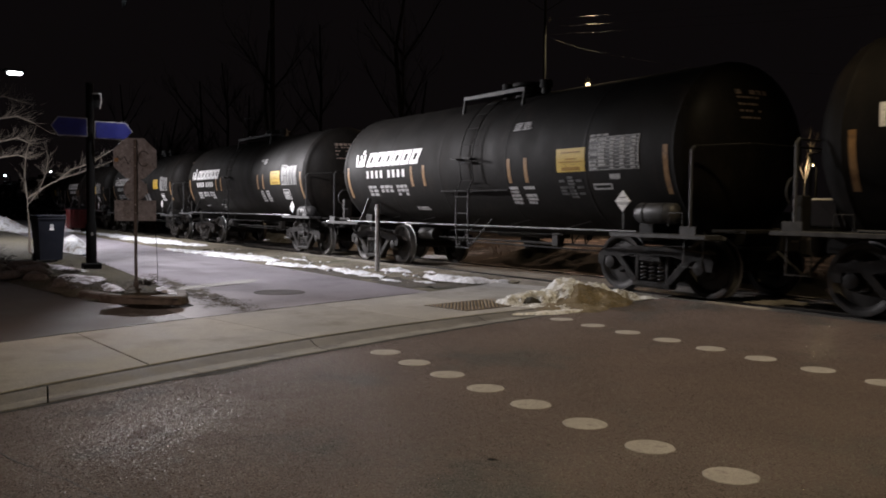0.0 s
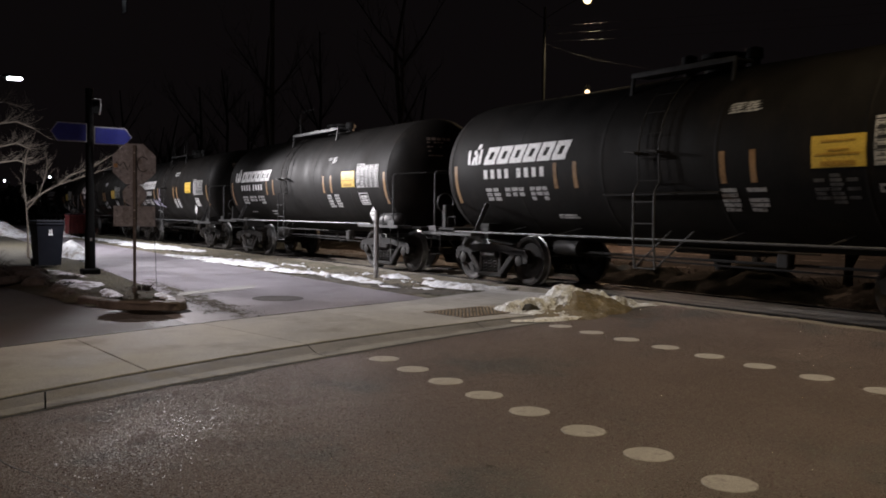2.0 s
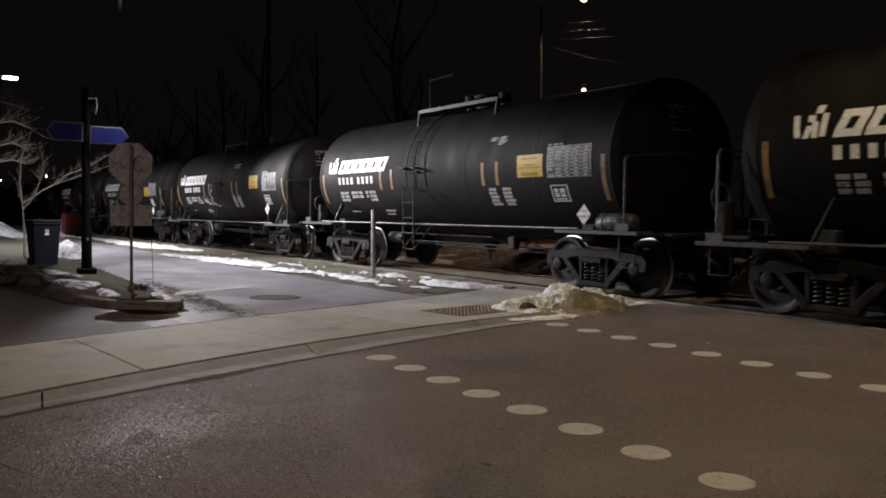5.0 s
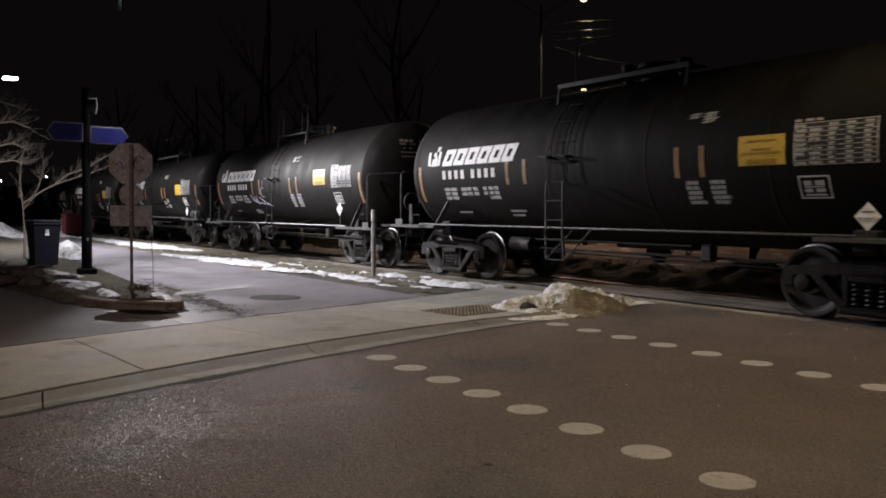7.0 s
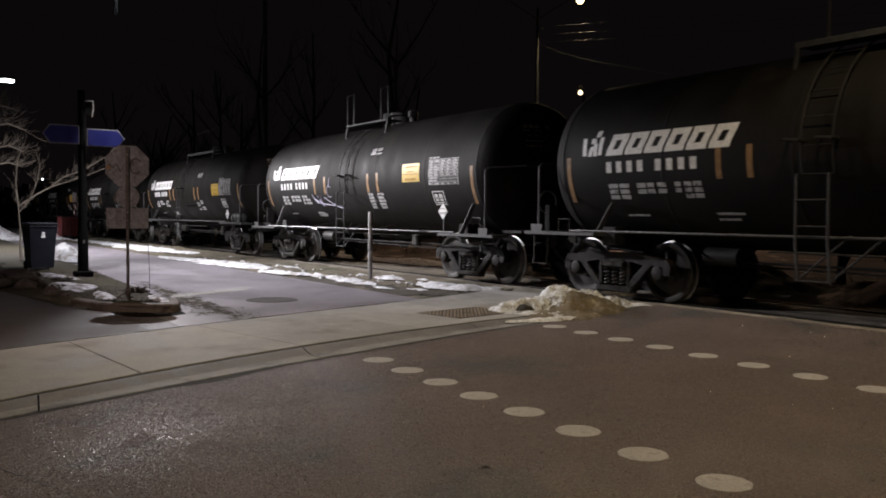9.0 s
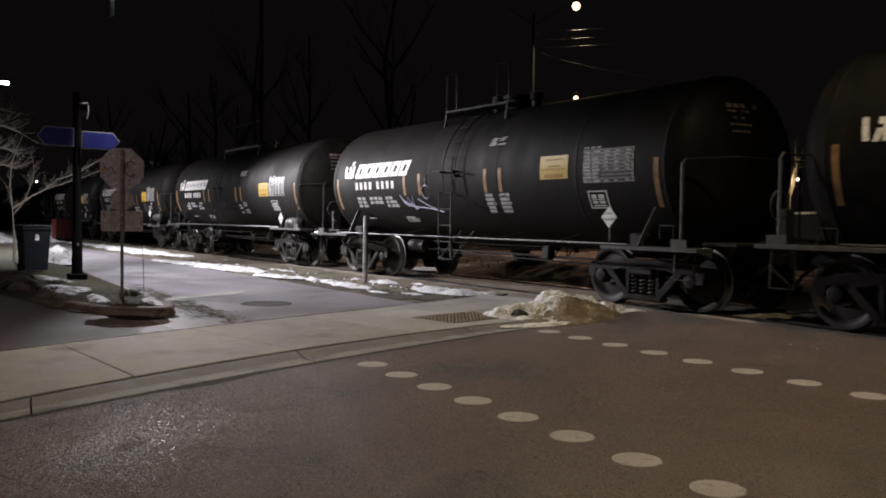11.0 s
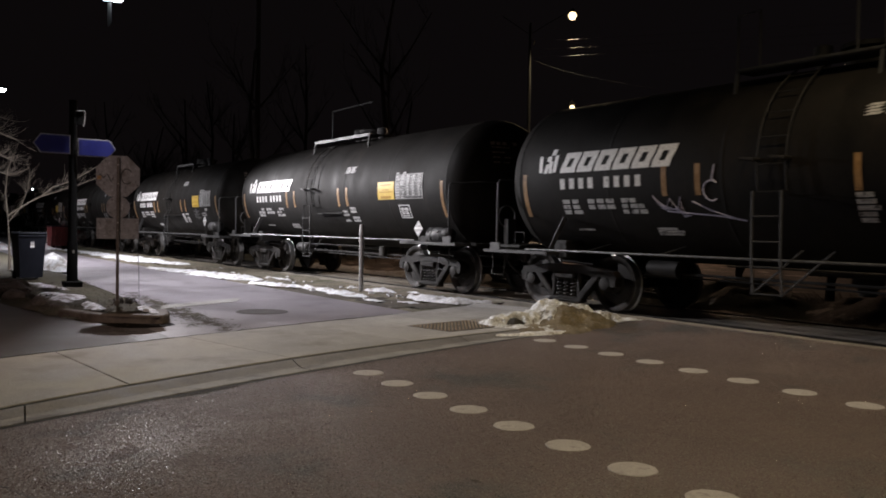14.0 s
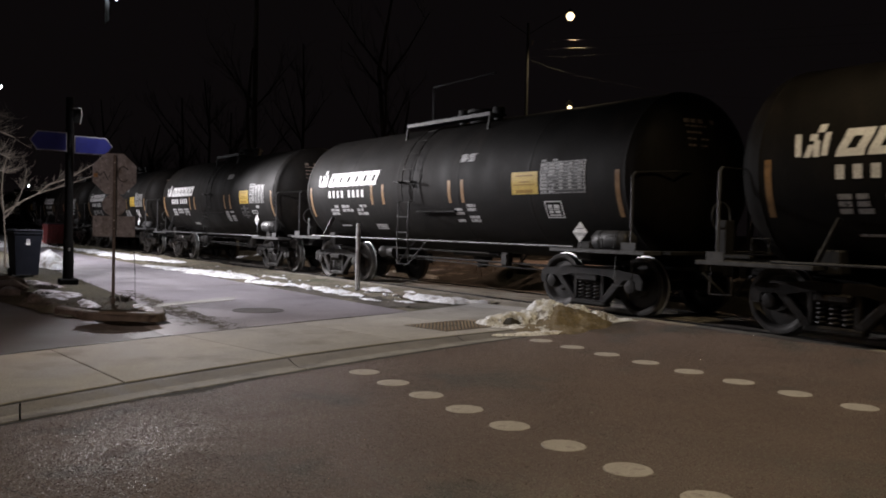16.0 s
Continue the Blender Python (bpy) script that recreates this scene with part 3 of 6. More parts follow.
rnd, grit = random.Random(41), Geo()
for i in range(15000):
    y = rnd.gauss(1.6, 0.6) if i < 11000 else rnd.uniform(0.3, 5.0)
    x = curb_front(y) + (rnd.gauss(1.2, 0.4) if i < 11000 else rnd.uniform(0.1, 4.5))
    if noise.noise((x * 3.4, y * 3.4, 6)) < -0.3:
        continue
    r, a = rnd.uniform(0.002, 0.0052), rnd.uniform(0, 6.28)
    tx, ty = rnd.gauss(0, 0.16), rnd.gauss(0, 0.16)
    ring = [(r * rnd.uniform(0.7, 1.2) * math.cos(a + k * 1.2566), r * rnd.uniform(0.7, 1.2) * math.sin(a + k * 1.2566)) for k in range(5)]
    grit.add([(x + u, y + v, 0.0042 + tx * u + ty * v) for u, v in ring] + [(x + 1.5 * u, y + 1.5 * v, -0.001) for u, v in ring],
             [(4, 3, 2, 1, 0)[::-1]] + [(k, 5 + k, 5 + (k + 1) % 5, (k + 1) % 5) for k in range(5)])
tagged(part("road_grit", grit, surface("polished_aggregate", (0.12, 0.11, 0.105), (0.34, 0.32, 0.31), 60, (0.24, 0.42), 0, 300, spec=0.8), None, "", 10), "polished stone grains showing in the worn asphalt", "aggregate", "", "stuff")


def crack(pts, r, z=0.0025):
    rnd, line = random.Random(len(pts) * 7), []
    for (xa, ya), (xb, yb) in zip(pts, pts[1:]):
        for k in range(8):
            line.append((xa + (xb - xa) * k / 8 + rnd.uniform(-0.008, 0.008), ya + (yb - ya) * k / 8 + rnd.uniform(-0.008, 0.008), z))
    ob = part("road_crack", Geo().tube(line, r, 4), DARK_INK, None, "", 60)
    tagged(ob, "thin dark crack in the worn asphalt", "crack", "road cracks", "structure")


for k in range(9):
    ya, yb = -2.0 + k, -1.0 + k
    crack(((walk_back(ya), ya), (walk_back((ya + yb) / 2) + 0.015 * math.sin(k * 3.7), (ya + yb) / 2), (walk_back(yb + 0.14), yb + 0.14)), 0.009 + 0.004 * math.sin(k * 2.1), 0.033)
crack(((-5.5, 0.42), (-4.98, 0.56), (-4.84, 0.61)), 0.006)
crack(((-4.84, 0.61), (-4.56, 0.71), (-4.1, 0.86), (-3.3, 1.0)), 0.004)
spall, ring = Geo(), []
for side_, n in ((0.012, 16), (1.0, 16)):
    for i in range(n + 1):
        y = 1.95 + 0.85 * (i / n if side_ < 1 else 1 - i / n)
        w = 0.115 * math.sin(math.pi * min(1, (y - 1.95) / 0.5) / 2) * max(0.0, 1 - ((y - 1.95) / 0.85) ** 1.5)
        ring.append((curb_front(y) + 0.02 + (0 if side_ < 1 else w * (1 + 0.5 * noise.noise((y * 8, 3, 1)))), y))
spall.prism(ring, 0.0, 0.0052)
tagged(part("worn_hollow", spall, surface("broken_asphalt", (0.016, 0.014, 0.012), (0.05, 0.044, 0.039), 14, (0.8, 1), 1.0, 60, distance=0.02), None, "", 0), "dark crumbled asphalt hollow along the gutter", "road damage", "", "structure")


def fallen_leaf(x, y, size, turn, seed):
    """A curled dead leaf lying on the road."""
    g, n = Geo(), 7
    for i in range(n + 1):
        u = -1 + 2 * i / n
        w = 0.42 * (1 - u * u) ** 0.7 * (1 + 0.25 * math.sin(9 * u + seed))
        for v in (-1, 0, 1):
            g.v.append(Vector((u, v * w, 0.12 * u * u + 0.25 * abs(v) * w)) * size)
    for i in range(n):
        for j in range(2):
            g.f.append((3 * i + j, 3 * i + 3 + j, 3 * i + 4 + j, 3 * i + 1 + j))
    ob = part("fallen_leaf", g, surface("brown_leaf", (0.018, 0.012, 0.008), (0.04, 0.026, 0.016), 20, (0.7, 0.9), 0.3, 90), None, "", 60)
    ob.matrix_basis = pose(x, y, 0.006, 0, 0, turn)
    tagged(ob, "small curled dark dead leaf on the asphalt", "leaf", "fallen leaves")


for i, (x, y, size, turn) in enumerate(((-3.67, 2.78, 0.032, 40), (-3.71, 3.23, 0.026, 115), (-5.18, 2.0, 0.02, 10))):
    fallen_leaf(x, y, size, turn, i)


# ---- snow ----
def snow_heap(name, cx, cy, la, lb, turn, height, seed, material, label, step=0.045, base=0.0, rough=0.5, flat=False):
    """A mound or a thin patch of snow with a ragged outline, lying on the ground."""
    g, idx = Geo(), {}
    ca, sa = math.cos(radians(turn)), math.sin(radians(turn))
    nx, ny = int(2.6 * la / step), int(2.6 * lb / step)

    def top(i, j):
        u, v = (i / nx - 0.5) * 2.6, (j / ny - 0.5) * 2.6
        x, y = u * la, v * lb
        r = math.hypot(u, v) + rough * 0.55 * noise.noise((x * 1.3 + seed, y * 1.3, seed)) + rough * (0.42 if flat else 0.2) * noise.noise((x * 4 + seed, y * 4, 1.0)) + rough * (0.22 if flat else 0.1) * noise.noise((x * 11, y * 11, seed))
        k = max(0.0, 1 - r)
        k = 0.75 * k ** 0.6 if flat else 1 - max(0.0, 1 - k) ** 1.7
        lump = 1 + 0.3 * noise.noise((x * 3, y * 3, seed + 2)) + 0.16 * noise.noise((x * 9, y * 9, seed)) + 0.06 * noise.noise((x * 25, y * 25, seed))
        return x * ca - y * sa, x * sa + y * ca, height * k * max(0.2, lump), r < 1.0

    cells = {}
    for i in range(nx + 1):
        for j in range(ny + 1):
            cells[(i, j)] = top(i, j)

    def vert(key):
        if key not in idx:
            x, y, z, _ = cells[key]
            idx[key] = len(g.v)
            g.v.append(Vector((x, y, z)))
        return idx[key]

    for i in range(nx):
        for j in range(ny):
            q = [(i, j), (i + 1, j), (i + 1, j + 1), (i, j + 1)]
            if any(cells[c][3] for c in q):
                g.f.append(tuple(vert(c) for c in q))
    ob = part(name, g, material, None, "", 70)
    ob.matrix_basis = pose(cx, cy, base)
    return tagged(ob, label, "snow", "snow remains")


def mound(name, cx, cy, bumps, seed, material, label, reach=(1.3, 1.9), step=0.022, base=0.0, hollow=(), crumble=1.0):
    """A heap made of several lumps (x, y, radius, squash, height), with crumbled relief; hollow: pits melted into it."""
    g, idx, cells = Geo(), {}, {}
    nx, ny = int(2 * reach[0] / step), int(2 * reach[1] / step)
    for i in range(nx + 1):
        for j in range(ny + 1):
            x, y = -reach[0] + i * step, -reach[1] + j * step
            wob = 0.3 * noise.noise((x * 1.6, y * 1.6, seed)) + 0.2 * noise.noise((x * 4.5, y * 4.5, seed + 3)) + 0.12 * noise.noise((x * 12, y * 12, seed + 5))
            z = 0.0
            for bx, by, r, q, h in bumps:
                d = math.hypot((x - bx) / q, y - by) / r + wob
                k = max(0.0, 1 - d)
                z = max(z, h * (1 - (1 - min(k, 1.0)) ** 1.9 if h > 0.075 else min(1.0, 2.2 * k ** 0.6)))
            ridge = abs(noise.noise((x * 5, y * 5, seed + 7))) + 0.5 * abs(noise.noise((x * 13, y * 13, seed + 8)))
            if z > 0:
                z = z * (1 - 0.34 * crumble * ridge) + 0.03 * crumble * min(1, 8 * z) * (0.4 - abs(noise.noise((x * 9, y * 9, seed + 4)))) + 0.012 * noise.noise((x * 30, y * 30, seed))
                for bx, by, r, q, h in hollow:
                    z -= h * min(1.0, max(0.0, 2.2 * (1 - math.hypot(x - bx, y - by) / r + 0.3 * wob)))
            cells[(i, j)] = (x, y, max(z, 0.0))

    def vert(key):
        if key not in idx:
            idx[key] = len(g.v)
            g.v.append(Vector(cells[key]))
        return idx[key]

    for i in range(nx):
        for j in range(ny):
            q = [(i, j), (i + 1, j), (i + 1, j + 1), (i, j + 1)]
            if any(cells[c][2] > 0 for c in q):
                g.f.append(tuple(vert(c) for c in q))
    ob = part(name, g, material, None, "", 80)
    ob.matrix_basis = pose(cx, cy, base)
    return tagged(ob, label, "snow", "snow remains")


def snow_strip(points, height, seed, material, label, step=0.045, base=0.01, ragged=1.0):
    """A half-melted strip of snow along (x, y, half width) points, torn at its edges."""
    g, idx, cells = Geo(), {}, {}
    wide = max(p[2] for p in points) * 1.7
    length = math.hypot(points[-1][0] - points[0][0], points[-1][1] - points[0][1])
    nu, nv = int(length / step), int(2 * wide / step)
    for i in range(nu + 1):
        f = i / nu * (len(points) - 1)
        k = min(int(f), len(points) - 2)
        a, b, f = points[k], points[k + 1], f - k
        mx, my, hw = (a[n] + (b[n] - a[n]) * f for n in range(3))
        across = Vector((a[1] - b[1], b[0] - a[0])).normalized()
        end = min(1.0, 4.0 * min(i, nu - i) / nu) ** 0.5
        for j in range(nv + 1):
            v = (j / nv - 0.5) * 2 * wide
            x, y = mx + v * across.x, my + v * across.y
            t = ragged * (0.75 * noise.noise((x * 0.8, y * 1.9, seed)) + 0.62 * noise.noise((x * 2.0, y * 3.4, seed + 2)) + 0.22 * noise.noise((x * 7, y * 9, seed + 4)) + 0.08 * noise.noise((x * 16, y * 16, seed + 6)))
            c = end - abs(v) / max(hw, 0.02) + t
            z = height * min(1.0, 1.5 * max(c, 0.0)) ** 0.7 * (0.75 + 0.5 * noise.noise((x * 3, y * 3, seed)) + 0.3 * noise.noise((x * 9, y * 9, seed + 1)))
            cells[(i, j)] = (x, y, max(z, 0.0), c > 0)

    def vert(key):
        if key not in idx:
            idx[key] = len(g.v)
            g.v.append(Vector(cells[key][:3]))
        return idx[key]

    for i in range(nu):
        for j in range(nv):
            q = [(i, j), (i + 1, j), (i + 1, j + 1), (i, j + 1)]
            if sum(cells[c][3] for c in q) > 1:
                g.f.append(tuple(vert(c) for c in q))
    ob = part("snow_patch", g, material, None, "", 80)
    ob.matrix_basis = pose(0, 0, base)
    return tagged(ob, label, "snow", "snow remains")


def lumps(rows):
    """Lumps given along the street corner: across, towards the street, radius, squash, height."""
    return [(0.687 * r + 0.727 * c, 0.727 * r - 0.687 * c, rad, q, h) for r, c, rad, q, h in rows]


mound("snow_mound", -9.2, 8.42, lumps(((-0.76, 0.36, 0.33, 1.0, 0.17), (-0.56, 0.28, 0.36, 1.0, 0.23), (-0.32, 0.1, 0.42, 1.0, 0.25), (-0.05, -0.06, 0.56, 0.9, 0.39), (0.34, -0.3, 0.5, 0.9, 0.31), (0.68, -0.34, 0.5, 0.9, 0.21),
                                        (0.98, -0.32, 0.48, 0.9, 0.11), (1.3, -0.46, 0.46, 0.8, 0.06), (0.98, -0.02, 0.36, 0.8, 0.05), (-0.62, 0.62, 0.3, 0.8, 0.04), (-0.34, 0.58, 0.38, 0.9, 0.06), (-0.05, 0.6, 0.34, 0.8, 0.045))), 3.7,
      OLD_SNOW, "half-melted white snow mound, streaked with dirt, at the corner", (1.9, 2.1), base=0.01, hollow=lumps(((-0.56, 0.52, 0.15, 1.0, 0.3), (-0.78, 0.56, 0.07, 1.0, 0.14), (0.78, -0.08, 0.14, 1.0, 0.1))))
mound("dirt_mound", -9.2, 8.42, lumps(((0.1, 0.12, 0.58, 0.9, 0.31), (0.38, 0.16, 0.54, 0.9, 0.22), (0.68, 0.16, 0.42, 0.8, 0.13), (0.04, 0.42, 0.38, 0.9, 0.15), (-0.22, 0.66, 0.42, 0.9, 0.076), (0.16, 0.64, 0.44, 0.9, 0.08))), 8.4,
      DIRTY, "brown gritty dirt piled on the melting snow mound", (1.5, 1.7), base=0.01, crumble=0.5)
# dark lump that stands in for the shade inside the melted hollow
mound("dirt_clod", -9.2, 8.42, lumps(((-0.56, 0.5, 0.19, 1.0, 0.15),)), 6.1, surface("shaded_clod", (0.012, 0.011, 0.007), (0.03, 0.026, 0.017), 12, (0.8, 1), 0.8, 50), "dark clod-like lump giving a melted hollow its shade", (1.0, 1.0), base=0.01)
sheet("mud", DARK_SOIL, lambda x, y: x < walk_back(y) - 0.06 and abs(y - 8.2 - 0.12 * (x + 13.5)) < 0.42 + 0.5 * noise.noise((x * 0.9, y * 1.6, 4)) + 0.3 * noise.noise((x * 3.4, y * 4, 9)) + 0.16 * noise.noise((x * 11, y * 11, 2)),
      -17.5, -11.3, 7.2, 9.2, 0.04, lambda x, y: bank_z(x, y) + 0.012 + 0.014 * noise.noise((x * 6, y * 6, 3)) + 0.01 * noise.noise((x * 15, y * 15, 1)), "dark wet mud along the edge of the verge", "mud")
TRACKSIDE = "flat ragged snow remnant on the muddy verge"
for i, (pts, h, step) in enumerate((
        (((-46.0, 8.3, 0.4), (-37.0, 8.7, 0.5), (-33.0, 8.7, 0.6), (-28.2, 9.1, 0.3)), 0.08, 0.08),
        (((-27.0, 7.35, 0.12), (-24.0, 7.85, 0.34), (-21.8, 8.05, 0.46), (-19.9, 8.2, 0.24)), 0.07, 0.055),
        (((-19.2, 7.6, 0.06), (-17.9, 8.15, 0.22), (-16.6, 8.3, 0.27), (-15.4, 8.25, 0.27), (-14.5, 8.25, 0.17)), 0.08, 0.035),
        (((-13.85, 8.75, 0.06), (-13.2, 8.92, 0.3), (-12.5, 9.05, 0.3), (-12.0, 9.5, 0.1)), 0.1, 0.03),
        (((-15.95, 8.95, 0.08), (-15.4, 9.1, 0.16), (-14.9, 9.15, 0.1)), 0.09, 0.035),
        (((-14.9, 9.4, 0.05), (-14.45, 9.46, 0.07)), 0.08, 0.03),
        (((-14.2, 7.95, 0.05), (-13.5, 8.05, 0.1)), 0.03, 0.03),
        (((-13.6, 8.35, 0.05), (-12.9, 8.4, 0.12)), 0.03, 0.03),
        (((-21.2, 8.9, 0.05), (-19.8, 9.0, 0.1)), 0.04, 0.05))):
    snow_strip(pts, h, 10.0 + 7.3 * i, SNOW, TRACKSIDE, step, 0.012 + (0.03 if i in (3, 4, 5) else 0.0), 0.7 if i in (3, 4, 5) else 1.15)
snow_strip(((-8.6, 6.8, 0.05), (-8.45, 7.35, 0.075), (-8.4, 8.25, 0.04)), 0.05, 71.0, SNOW, "thin white ice rim in front of the dirty mound", 0.025, 0.006, 0.8)
snow_strip(((-8.95, 8.75, 0.3), (-8.78, 9.25, 0.34), (-8.7, 9.85, 0.12)), 0.07, 77.0, SNOW, "thin icy snow crust between the mound and the rails", 0.025, 0.03, 1.0)
for i, (x, y, la, lb) in enumerate(((-52.0, 8.0, 5.0, 0.9), (-60.0, 8.2, 6.0, 1.0), (-70.0, 8.4, 7.0, 1.0))):
    snow_heap("snow_patch", x, y, la, lb, 0, 0.3, 110.0 + i, SNOW, "long ragged snow remnant on the muddy verge", 0.2, 0.0, 0.7, True)
for i, pts in enumerate((((-19.7, 2.75, 0.14), (-18.7, 2.9, 0.26), (-17.3, 3.2, 0.12)), ((-17.0, 2.62, 0.16), (-15.9, 2.8, 0.3), (-14.6, 2.7, 0.2)),
                         ((-13.5, 3.55, 0.08), (-12.3, 3.5, 0.16)), ((-14.4, 2.95, 0.1), (-13.1, 2.85, 0.12)))):
    snow_strip(pts, 0.045, 140.0 + 5.7 * i, BED_SNOW, "thin grey snow remnant lying on the planting bed", 0.035, 0.105, 0.6)
snow_heap("snow_bank", -25.8, 4.35, 1.1, 0.5, 5, 0.5, 60.3, SNOW, "lumpy ploughed snow heap beside the lane", 0.07, 0.05, 0.5)
snow_heap("snow_bank", -60.0, 4.2, 14.0, 2.2, 2, 1.1, 71.0, SNOW, "long ploughed snow bank beside the lane", 0.3, 0.0, 0.4)
for i, (x, y, la, lb, turn, h) in enumerate(((-27, 13.6, 4, 0.7, -2, 0.25), (-36, 14.5, 5, 0.7, 0, 0.3), (-21.5, 13.4, 1.8, 0.6, 4, 0.2), (-31.5, 13.2, 2.2, 0.5, 0, 0.2))):
    snow_heap("snow_patch", x, y, la, lb, turn, h, 80.0 + i * 3.1, SNOW, "old snow lying on the bank behind the track", 0.14, far_z(x, y) - 0.03, 0.7, True)

def clods(count, x0, x1, y0, y1, lo, hi, z, material, label, category, seed):
    """Many small rounded lumps strewn over the ground."""
    rnd, g = random.Random(seed), Geo()
    for i in range(count):
        x, y, r = rnd.uniform(x0, x1), rnd.uniform(y0, y1), lo + (hi - lo) * rnd.random() ** 2.5
        if noise.noise((x * 0.9, y * 1.6, seed)) < -0.05:
            continue
        a, q = rnd.uniform(0, 6.28), rnd.uniform(0.4, 0.8)
        ring = [(x + r * rnd.uniform(0.7, 1.3) * math.cos(a + k * 1.2566), y + r * rnd.uniform(0.7, 1.3) * math.sin(a + k * 1.2566)) for k in range(5)]
        g.add([(u, v, z - 0.01) for u, v in ring] + [(0.6 * u + 0.4 * x, 0.6 * v + 0.4 * y, z + r * q) for u, v in ring],
              [(k, (k + 1) % 5, 5 + (k + 1) % 5, 5 + k) for k in range(5)] + [(5, 6, 7, 8, 9)])
    return tagged(part(category.replace(" ", "_"), g, material, None, "", 60), label, category, "", "stuff")


clods(2600, -34, -11.0, 8.3, 9.95, 0.012, 0.05, 0.005, SOIL, "small muddy clods and stones strewn over the verge", "verge clods", 21)
clods(260, -26, -12.0, 8.0, 9.7, 0.02, 0.09, 0.006, SNOW, "scattered scraps of melting snow on the verge", "snow scraps", 22)
clods(900, -26, -8.0, 9.9, 12.6, 0.02, 0.05, 0.0, BALLAST, "loose grey crushed stones along the track", "track stones", 23)

sheet("lane_dirt", DARK_SOIL, lambda x, y: abs(y - 4.1 + 0.06 * (x + 13)) < 0.16 + 0.3 * noise.noise((x * 2.2, y * 3.4, 8)) + 0.36 * noise.noise((x * 7, y * 9, 5)) + 0.34 * noise.noise((x * 19, y * 19, 3)) - 0.05 * abs(x + 13.6),
      -17.6, -10.7, 3.5, 4.9, 0.022, lambda x, y: 0.003 + 0.004 * max(0, noise.noise((x * 12, y * 12, 1))), "thin brown dirt washed onto the lane beside the bed", "dirt")
litter, rnd = Geo(), random.Random(5)
for i in range(3300):
    if 520 <= i < 1500:
        x = rnd.uniform(-21, -12.4)
        y = rnd.uniform(along(low_edge, x) + 0.12, along(high_edge, x) - 0.1)
        z = 0.085 if x > -13.7 or y > along(low_edge, x) + 0.5 else 0.03
    elif i < 520:
        x, y = rnd.gauss(-13.7, 0.75), rnd.gauss(3.15, 0.3)
        z = 0.1 if x < -12.2 else 0.004
    else:
        x = rnd.gauss(-12.2, 0.8)
        y = 4.05 + 0.14 * (x + 12.3) + rnd.gauss(0, 0.13) + 0.06 * math.sin(4 * x)
        z = 0.006
        if y < 3.85:
            continue
    r, a = (rnd.uniform(0.01, 0.032) if i < 520 or 520 <= i < 1500 else rnd.uniform(0.004, 0.018)), rnd.uniform(0, 6.28)
    lift = rnd.uniform(0.0, 0.02) if i < 520 or 520 <= i < 1500 else rnd.uniform(0.001, 0.005)
    litter.add([(x + r * math.cos(a), y + r * math.sin(a), z), (x - 0.5 * r * math.sin(a), y + 0.5 * r * math.cos(a), z + lift), (x - r * math.cos(a), y - r * math.sin(a), z + 0.004), (x + 0.5 * r * math.sin(a), y - 0.5 * r * math.cos(a), z + lift * 0.6)], [(0, 1, 2, 3)])
tagged(part("leaf_litter", litter, surface("dead_leaves", (0.03, 0.02, 0.012), (0.08, 0.055, 0.035), 5, (0.8, 1), 0.2, 60)), "dark dead leaves and grit scattered round the sign foot", "leaf litter", "", "stuff")


# ---- street furniture ----
def scribble(pts, r, mat, parent, label):
    part("graffiti", Geo().tube(pts, r, 5), mat, parent, label)


stop = thing("stop_sign", (-13.88, 3.29, 0.09), "grey back of an octagonal road sign on a galvanised post", "road sign", rz=-13.4)
# local x points to the street; the plates face away from it
part("post", Geo().box((-0.02, -0.024, 0), (0.012, 0.024, 2.37), 0.006), SIGN_POST, stop)
part("foot", Geo().box((-0.035, -0.04, -0.02), (0.035, 0.04, 0.1), 0.012), SIGN_POST, stop)
octagon = [(0.325 / math.cos(math.pi / 8) * math.cos(math.pi / 8 + i * math.pi / 4), 2.07 + 0.325 / math.cos(math.pi / 8) * math.sin(math.pi / 8 + i * math.pi / 4)) for i in range(8)]
part("octagonal_plate", Geo().prism(octagon, -0.026, -0.0225, "x"), SIGN_BACK, stop)
part("round_plate", Geo().lathe(((-0.026, 0.18), (-0.0225, 0.18)), "x", 32, (0, 0, 1.575)), SIGN_BACK, stop)
part("lower_plate", Geo().box((-0.026, -0.315, 1.07), (-0.0225, 0.315, 1.4), 0.0012), SIGN_BACK, stop)
for z in (1.95, 2.25, 1.2, 1.33):
    part("bolt", Geo().lathe(((0.012, 0.012), (0.02, 0.01)), "x", 8, (0, 0, z)), GALVANISED, stop)
scribble([(-0.021, 0.13 + 0.085 * math.cos(a), 2.07 + 0.12 * math.sin(a)) for a in [0.6 + 0.35 * i for i in range(15)]], 0.009, DARK_INK, stop, "dark marker scrawl")
scribble([(-0.021, -0.27, 2.1), (-0.021, -0.22, 2.04), (-0.021, -0.16, 2.1), (-0.021, -0.1, 1.97), (-0.021, -0.07, 2.05)], 0.008, DARK_INK, stop, "dark marker scrawl")
part("sticker", Geo().box((-0.0225, -0.31, 2.01), (-0.021, -0.25, 2.07)), STRIPE, stop, "small rusty sticker")

pole = thing("sign_post", (-18.23, 3.44, 0.09), "black post carrying two dark blue direction signs", "sign post")
part("base", Geo().box((-0.17, -0.17, 0), (0.17, 0.17, 0.13), 0.02), POLE_BLACK, pole)
part("pole", Geo().lathe(((0.1, 0.105), (0.9, 0.1), (0.95, 0.085), (3.8, 0.075)), "z", 20), POLE_BLACK, pole)
for z in (2.68, 3.12):
    part("clamp", Geo().lathe(((z, 0.085), (z + 0.03, 0.085)), "z", 16), POLE_BLACK, pole)


